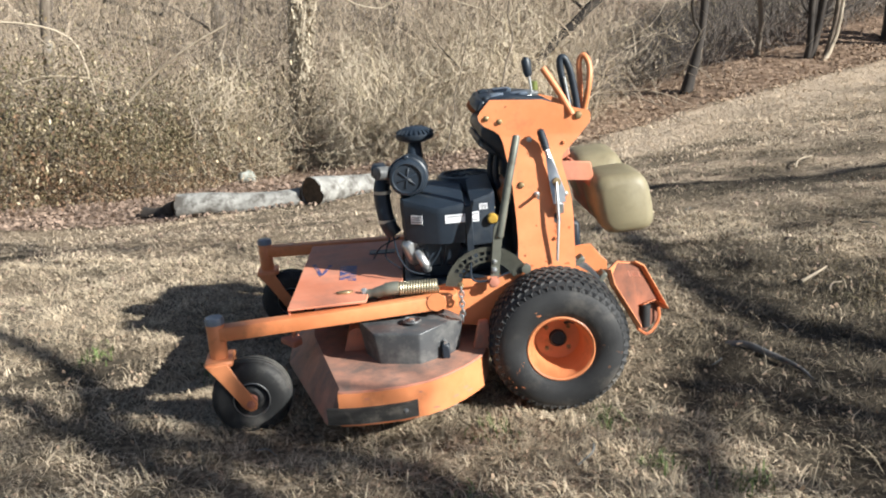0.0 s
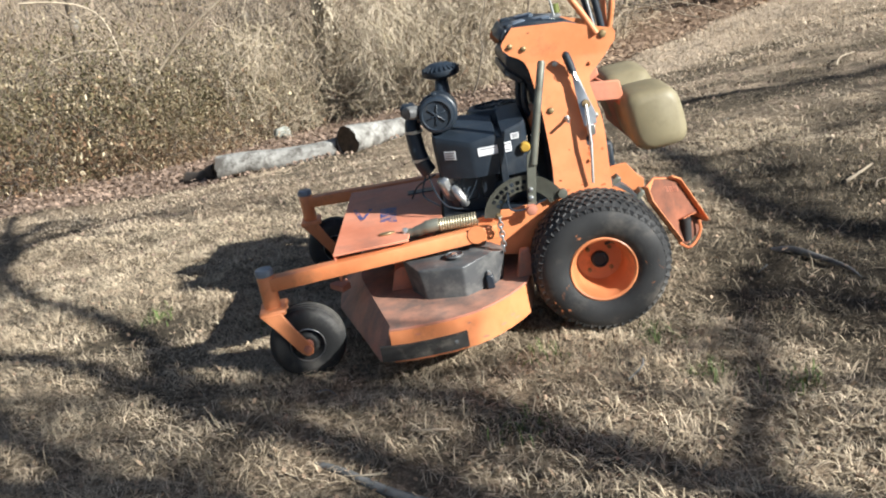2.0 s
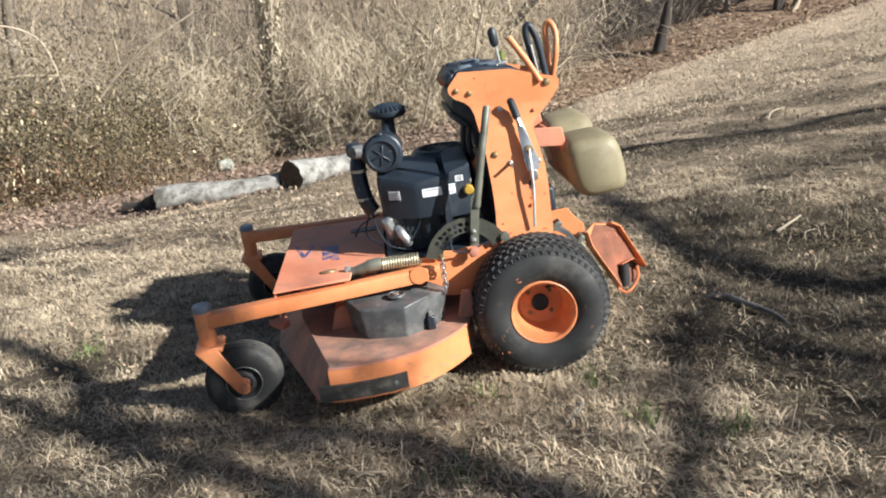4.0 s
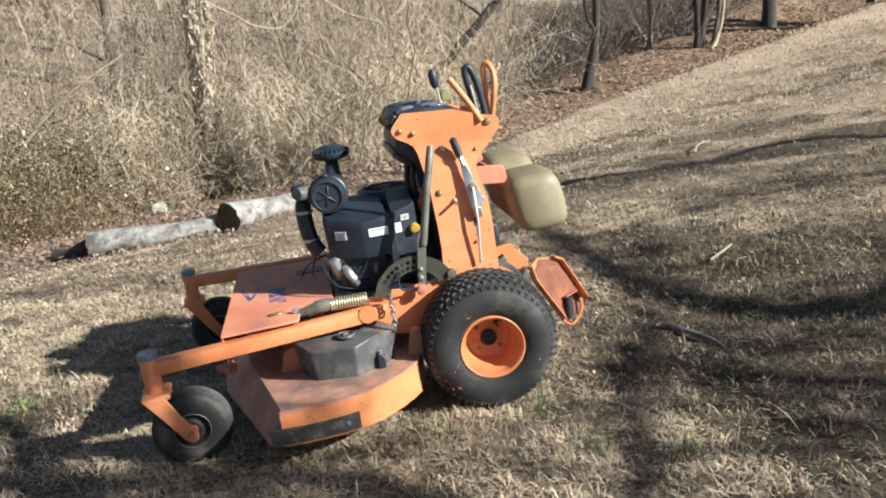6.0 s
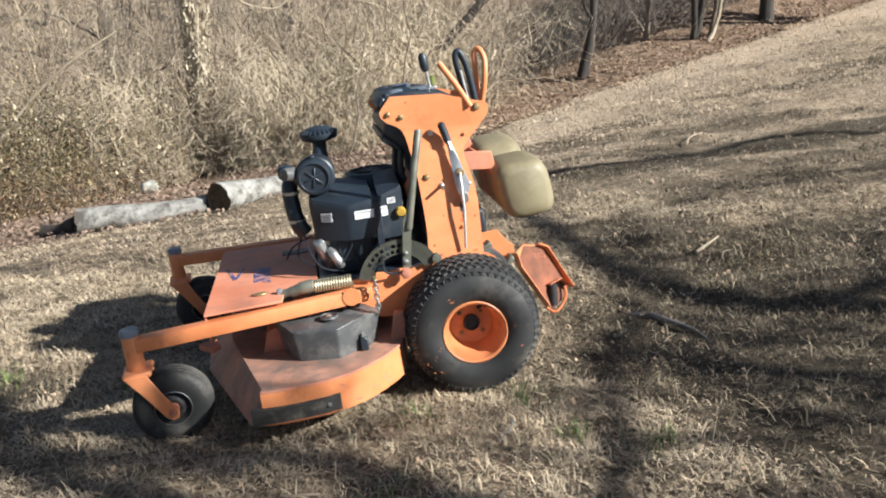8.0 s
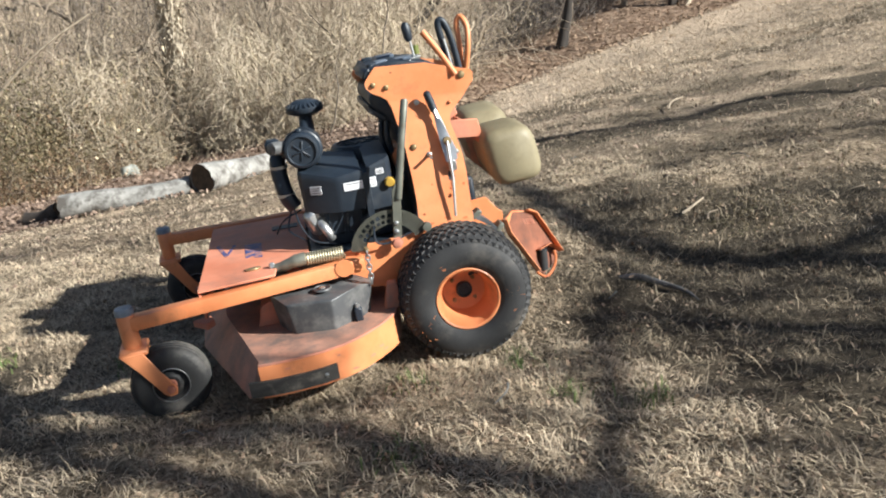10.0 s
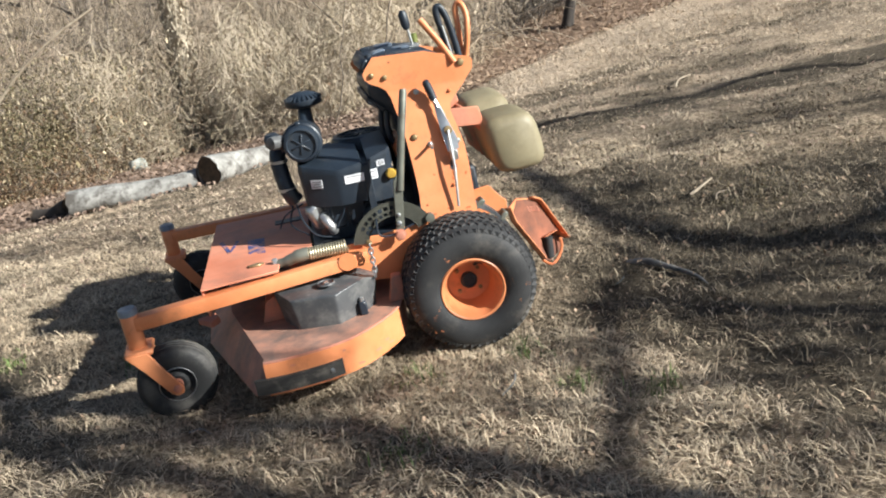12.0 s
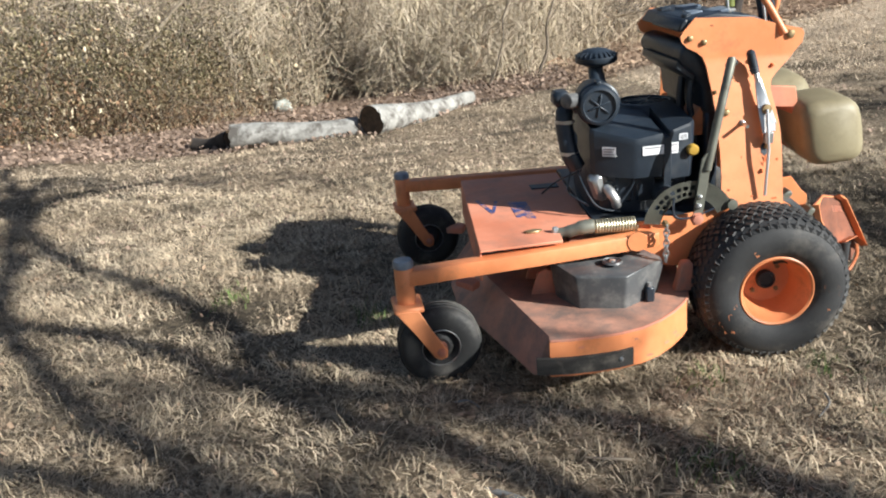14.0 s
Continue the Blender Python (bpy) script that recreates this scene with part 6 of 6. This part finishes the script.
    # single long canes and leaning dead branches
    for r, label, mat_, pts in (
            (0.021, "long pale vine arching from the tree trunk", TWIG_PALE, ((-2.70, 15.7, 1.70), (-2.18, 15.6, 1.85), (-1.60, 15.6, 1.86), (-1.02, 15.6, 1.74), (-0.54, 15.6, 1.51), (-0.05, 15.6, 1.21), (0.56, 15.6, 1.03), (1.08, 15.5, 0.76), (1.71, 15.4, 0.75), (2.2, 15.3, -0.4))),
            (0.018, "pale vine loop hanging in the brush", TWIG_PALE, ((-2.6, 15.6, 1.5), (-2.01, 15.4, 1.22), (-1.73, 15.4, 1.06), (-1.25, 15.4, 1.02), (-0.98, 15.4, 1.32), (-0.91, 15.4, 1.70))),
            (0.022, "pale cane rising through the brush", TWIG_PALE, ((0.3, 15.5, -0.9), (0.66, 15.5, 0.95), (0.98, 15.5, 1.36), (1.15, 15.5, 2.2))),
            (0.032, "leaning dead branch in the brush", WOOD, ((-6.1, 13.5, -1.55), (-5.4, 13.5, -0.72), (-4.83, 13.5, -0.11), (-4.2, 13.5, 0.38), (-3.6, 13.6, 0.74))),
            (0.020, "pale bent cane over the brush", TWIG_PALE, ((-7.6, 14.0, 0.62), (-7.11, 14.0, 0.61), (-6.56, 14.0, 0.51), (-6.21, 14.0, 0.22), (-6.0, 14.0, -0.6))),
            (0.020, "pale bent cane over the brush", TWIG_PALE, ((-7.2, 13.8, -0.35), (-6.64, 13.8, -0.21), (-5.78, 13.8, -0.25), (-5.3, 13.8, -0.45)))):
        w = Wood(6)
        w.stick([tuple(p) for p in curve(pts, 5)], r, r * 0.5)
        ob = new("arching_cane", w.mesh("arching_cane", mat_, True))
        tagged(ob, label, "vine", "vines in the brush")
    # low tangle of thin stems and tall dry grass filling the wood floor
    w = Wood(3)
    rng = np.random.default_rng(21)
    for k in range(12000):
        y = 9.3 + 16 * rng.uniform() ** 1.4
        x = rng.uniform(-0.64, 0.5) * y
        d = y - lawn_edge(x)
        if y < np.interp(x, (-9, -5, -3, -1, 0.6, 2.5, 6), (11.6, 12.4, 13.2, 12.6, 12.2, 14.0, 18.4)) + rng.uniform(-0.6, 0.8) or (abs(x + 0.167 * y) < 0.45 and y < 16 and rng.uniform() < 0.9):
            continue
        h = rng.uniform(0.25, 0.95) * (0.5 if abs(x + 0.167 * y) < 1.3 and y < 16 else 1 if x < 1.5 else 0.6)
        w.blade(wander(rng, (x, y, gz(x, y)), (rng.normal(0, 1.3), rng.normal(0, 1.3), 1), h, 4, 0.35, 0.12), rng.uniform(0.003, 0.006), 0.002, rng.uniform(-0.7, 0.7))
    tagged(new("dry_undergrowth", w.mesh("dry_undergrowth", STRAW)), "tangle of tall dry grass and stems under the trees", "undergrowth", kind="stuff")
    # hanging vines and long arching canes
    for k in range(90):
        y = rng.uniform(15, 18.5)
        x = rng.uniform(-0.55, 0.09) * y
        if y < lawn_edge(x) + 2.5 or (abs(x + 0.167 * y) < 0.6 and y < 16):
            continue
        w = Wood(4)
        a = rng.uniform(0, 6.28)
        twig_w = Wood(3)
        for j in range(1):
            r = rng.uniform(0.009, 0.020)
            path = wander(rng, (rng.normal(0, 0.2), rng.normal(0, 0.2), -0.1), (0.9 * math.cos(a + j), 0.9 * math.sin(a + j), 1), rng.uniform(2.2, 5.0), 12, 0.13, rng.uniform(0.03, 0.10))
            w.stick(path, r, 0.005)
            for q in range(7):
                sub = wander(rng, path[rng.integers(3, 12)], rng.normal(0, 1, 3), rng.uniform(0.4, 1.5), 5, 0.2, 0.03)
                twig_w.stick(sub, r * 0.5, 0.003)
                twig_w.blade(wander(rng, sub[3], rng.normal(0, 1, 3), rng.uniform(0.2, 0.6), 3, 0.25), 0.005, 0.003, 0.3)
        ob = new("arching_cane", w.mesh("arching_cane", TWIG_PALE, True))
        ob.location = (x, y, gz(x, y))
        tw = new("twig_tangle", twig_w.mesh("twig_tangle", TWIG))
        tw.parent = ob
        tagged(tw, kind="stuff")
        tagged(ob, "long pale arching woody vine over the brush", "vine", "vines in the brush")


brush()


def far_woods():
    """The closed wood and hedges that stop the view far off."""
    rng = np.random.default_rng(31)
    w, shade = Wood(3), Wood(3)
    for k in range(9000):
        y = rng.uniform(24, 75)
        x = rng.uniform(-0.75, 0.75) * y + 3
        if abs(x - 0.55 * y - 1) < 4 and y < 50:
            continue
        if (x < -0.28 * y or x > 0.12 * y) and y < 62 and k % 6:
            continue
        z = gz(x, y)
        # left stems and every third elsewhere get the darker colour as painted shade
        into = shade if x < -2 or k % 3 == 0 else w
        if k % 40 == 0:
            into.stick(wander(rng, (x, y, z), (rng.normal(0, 0.06), 0, 1), rng.uniform(5, 13), 4, 0.05), rng.uniform(0.03, 0.11), 0.015)
        else:
            into.blade(wander(rng, (x, y, z), (rng.normal(0, 0.6), rng.normal(0, 0.6), 1), rng.uniform(0.8, 3.4), 5, 0.25), rng.uniform(0.008, 0.02), 0.006, rng.uniform(-0.7, 0.7))
    tagged(new("far_wood", shade.mesh("far_wood", TWIG_DARK)), "leafless wood in the distance, stems darkened to stand in for shade", "wood", kind="stuff")
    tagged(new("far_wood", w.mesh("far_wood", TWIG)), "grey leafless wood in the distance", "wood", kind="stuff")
    n = 70000
    y = rng.uniform(62, 95, n)
    x = rng.uniform(-0.85, 0.85, n) * y + 3
    c = np.stack([x, y, ground_z(x, y) + np.abs(rng.normal(0, 6.5, n))], 1)
    v, q = leaf_quads(c, 0.24, rng, 0.4)
    tagged(new("far_evergreens", quads_mesh("far_evergreens", v, q, EVERGREEN)), "dark evergreens behind the houses", "wood", kind="stuff")


far_woods()


# ---------------------------------------------------------------- houses and road far off
def house(name, x, y, z, w, d, h, roof, yaw, label, windows):
    ob = thing(name, pose(x, y, z, 0, 0, yaw), label, "house")
    part("wall", span(-w / 2, w / 2, 0, d, -0.2, h, 0), SIDING, ob)
    # made-up dark base; the house's height is set to fit the camera's view
    part("foundation", span(-w / 2 + 0.05, w / 2 - 0.05, 0.05, d - 0.05, -7, -0.2, 0), DARKBASE, ob, "dark base added to carry the raised house down to the ground")
    part("roof", sheet([(-0.5, h - 0.1), (d / 2, h + roof), (d + 0.5, h - 0.1), (d / 2, h + roof - 0.25)], -w / 2 - 0.4, w / 2 + 0.4, "x", 0), ROOFING, ob)
    for wx, wz, ww, wh in windows:
        win = part("window", span(wx - ww / 2 - 0.1, wx + ww / 2 + 0.1, -0.06, 0.02, wz - wh / 2 - 0.1, wz + wh / 2 + 0.1, 0.01), SIDING, ob)
        part("pane", span(wx - ww / 2, wx + ww / 2, -0.085, -0.05, wz - wh / 2, wz + wh / 2, 0), PANE, win)


house("house", 13.7, 58.3, 2.7, 3.4, 6, 3.0, 1.6, -12, "small white house with blue-grey windows behind the trees", ((-0.9, 1.6, 0.7, 1.3), (0.75, 1.6, 0.8, 1.4)))
house("house", 1.2, 60.5, 5.0, 3.2, 6, 3.2, 1.6, 0, "white house glimpsed through the trees", ((-0.6, 2.0, 0.8, 1.2), (0.8, 2.0, 0.8, 1.2)))
house("house", -18.5, 58, 3.2, 5, 7, 4.2, 1.8, 15, "white house at the far side of the wood", ((-1.2, 2.0, 0.9, 1.4), (1.2, 2.0, 0.9, 1.4)))


def road():
    bm = bmesh.new()
    prev = None
    for p in curve([(9.0, 42.0, 0), (14.5, 36.5, 0), (18.4, 32.0, 0), (20.2, 28.0, 0), (23.5, 25.5, 0), (40, 22, 0)], 10):
        x, y = p.x, p.y
        a, b = Vector((x - 0.9, y - 1.3, 0)), Vector((x + 0.9, y + 1.3, 0))
        q = [bm.verts.new((v.x, v.y, gz(v.x, v.y) + 0.10)) for v in (a, b)]
        if prev:
            bm.faces.new((prev[0], q[0], q[1], prev[1]))
        prev = q
    tagged(part("road", bm, ASPHALT), "pale asphalt lane beyond the lawn", "road", kind="structure")
    box_ = box((0.22, 0.22, 0.75), None, 0.03)
    ob = part("utility_post", box_, ROCK)
    ob.location = (17.3, 24.6, gz(17.3, 24.6) + 0.36)
    tagged(ob, "short pale post beside the road", "post")


road()


# ---------------------------------------------------------------- grass and leaves
def blades(name, n, region, length, width, mat_, label, seed, keep=None, flat=(52, 92)):
    rng = np.random.default_rng(seed)
    x, y = region(rng, n)
    ok = y < lawn_edge(x) + rng.normal(0, 0.2, len(x))
    if keep is not None:
        ok &= keep(x, y, rng)
    x, y = x[ok], y[ok]
    n = len(x)
    z = rough_z(x, y)
    yaw, lean = rng.uniform(0, 2 * np.pi, n), np.radians(rng.uniform(*flat, n))
    yaw = np.where(rng.uniform(size=n) < 0.3, 3.1 * np.sin(9 * x + 4 * np.sin(7 * y)) + rng.normal(0, 0.5, n), yaw)
    ln = length * rng.uniform(0.45, 1.4, n)
    w = width * rng.uniform(0.6, 1.4, n)
    dx, dy = np.cos(yaw), np.sin(yaw)
    px, py = -dy * w, dx * w
    h1, h2 = np.cos(lean) * ln, np.sin(lean) * ln
    mx, mz = 0.5 * h2 * 0.75, 0.62 * h1
    curl = rng.uniform(-0.25, 0.35, n) * h1
    rows = []
    for (fx, fz, fw) in ((0 * h2, 0 * h1 - 0.004, 1.0), (mx, mz + 0.003, 0.85), (h2, h1 * 0.92 - curl + 0.004, 0.25)):
        for sgn in (-1, 1):
            rows.append(np.stack([x + dx * fx + sgn * px * fw, y + dy * fx + sgn * py * fw, z + fz], 1))
    v = np.stack(rows, 1).reshape(-1, 3)
    b = np.arange(n)[:, None] * 6
    q = np.concatenate([b + np.array([[0, 1, 3, 2]]), b + np.array([[2, 3, 5, 4]])])
    tagged(new(name, quads_mesh(name, v, q, mat_)), label, "grass", kind="stuff")


def patchy(x, y, rng):
    f = np.sin(1.9 * x + 1.3 * np.sin(2.3 * y)) + np.sin(2.6 * y + 1.7 * np.sin(1.4 * x + 1)) + 0.6 * np.sin(7 * x + 3 * np.sin(5 * y))
    bare = np.exp(-(((x - 1.9) / 1.0) ** 2 + ((y - 3.4) / 0.9) ** 2)) * 1.6
    return (f - bare > rng.uniform(-2.6, 1.6, len(x))) & (rng.uniform(0, 1.05, len(x)) > soil_and_shade(x, y)) & (rng.uniform(0, 1.15, len(x)) > thatch(x, y))


def worn(x, y, rng):
    return rng.uniform(0, 1, len(x)) < thatch(x, y)


def tufted(x0, x1, y0, y1, spread, per):
    def region(r, n):
        k = n // per
        cx, cy = r.uniform(x0, x1, k), r.uniform(y0, y1, k)
        return np.repeat(cx, per) + r.normal(0, spread, k * per), np.repeat(cy, per) + r.normal(0, spread, k * per)
    return region


blades("lawn_grass", 250000, tufted(-3.4, 3.2, 1.4, 5.0, 0.022, 18), 0.036, 0.0013, GRASS, "short dormant straw-coloured grass", 1, patchy)
blades("lawn_grass", 120000, tufted(-6.5, 9.0, 5.0, 14.0, 0.06, 8), 0.052, 0.0023, GRASS, "short dormant straw-coloured grass", 2, patchy)
blades("lawn_grass", 66000, tufted(-3.6, 3.4, 1.3, 5.6, 0.030, 22), 0.062, 0.0021, STRAW, "matted clumps of longer pale dead grass", 6, patchy, (58, 96))
blades("lawn_grass", 24000, tufted(-3.6, 3.4, 1.3, 5.6, 0.020, 14), 0.050, 0.0021, STRAW_DARK, "brown clumps of dead grass", 7, None, (50, 92))
blades("lawn_grass", 60000, tufted(0.8, 8.0, 3.8, 12.5, 0.07, 12), 0.046, 0.0030, STRAW_DARK, "brown worn grass in streaks across the slope", 8, worn, (60, 94))
blades("lawn_grass", 70000, lambda r, n: (r.uniform(1.5, 17, n), r.uniform(8.5, 18, n)), 0.055, 0.0034, PALEGRASS, "short dormant straw-coloured grass", 3)


def near_spot(spots):
    def region(r, n):
        k = r.integers(0, len(spots), n)
        s = np.array(spots)[k]
        return s[:, 0] + r.normal(0, 1, n) * s[:, 2], s[:, 1] + r.normal(0, 1, n) * s[:, 2]
    return region


blades("green_tufts", 380, near_spot([(-1.62, 3.5, 0.05), (0.62, 2.62, 0.05), (0.72, 2.3, 0.04), (0.2, 2.55, 0.05), (0.1, 2.1, 0.05), (0.95, 2.15, 0.04), (-0.95, 3.2, 0.05)]), 0.05, 0.0022, GRASS_GREEN,
       "small green grass tufts coming through", 4, None, (10, 60))
blades("moss_patch", 2600, near_spot([(2.2, 4.15, 0.20), (2.1, 3.75, 0.12), (4.6, 5.8, 0.28), (4.3, 5.4, 0.15)]), 0.022, 0.0022, LEAF_GREEN, "low olive moss and weeds in the worn lawn", 11, None, (60, 92))
blades("tall_straw", 900, lambda r, n: (r.uniform(-2.8, 2.6, n), r.uniform(1.6, 4.6, n)), 0.085, 0.0014, STRAW, "a few longer dry straws", 5, None, (15, 80))


def on_soil(x, y, rng):
    return rng.uniform(0, 1, len(x)) < soil_and_shade(x, y)


blades("straw_scraps", 10000, lambda r, n: (r.uniform(-2.5, 4.2, n), r.uniform(1.7, 7.0, n)), 0.032, 0.0014, GRASS, "scraps of dry straw lying on bare soil", 9, on_soil, (78, 96))
blades("straw_scraps", 26000, tufted(0.6, 3.6, 2.0, 4.6, 0.03, 10), 0.030, 0.0014, STRAW_DARK, "brown clumps of dead grass on bare soil", 10, on_soil, (50, 92))


def leaves_on_ground():
    rng = np.random.default_rng(12)
    n = 34000
    x = rng.uniform(-12, 16, n)
    y = lawn_edge(x) + np.abs(rng.normal(0, 3.2, n)) - 0.25
    c = np.stack([x, y, rough_z(x, y) + 0.02 + 0.02 * rng.uniform(size=n)], 1)
    near_road = c[:, 0] > 1.0
    v, q = leaf_quads(c[near_road], 0.030, rng, 0.9)
    tagged(new("leaf_litter", quads_mesh("leaf_litter", v, q, LEAF_OAK)), "light brown fallen leaves below the lawn's edge", "leaves", kind="stuff")
    v, q = leaf_quads(c[~near_road], 0.030, rng, 0.8)
    tagged(new("leaf_litter", quads_mesh("leaf_litter", v, q, LEAF_DRY)), "brown fallen leaves along the edge of the wood", "leaves", kind="stuff")
    n = 8000
    x, y = rng.uniform(-3.4, 4.5, n), 1.5 + 7.5 * rng.uniform(0, 1, n) ** 1.3
    c = np.stack([x, y, rough_z(x, y) + 0.02], 1)
    v, q = leaf_quads(c[c[:, 1] < 4.2], 0.010, rng, 0.6)
    tagged(new("lawn_leaves", quads_mesh("lawn_leaves", v, q, LEAF_OAK)), "pale brown leaf crumbs among the grass", "leaves", kind="stuff")
    v, q = leaf_quads(c[c[:, 1] > 4.2], 0.012, rng, 0.6)
    tagged(new("lawn_leaves", quads_mesh("lawn_leaves", v, q, LEAF_DRY)), "scattered brown leaf scraps on the lawn", "leaves", kind="stuff")


leaves_on_ground()
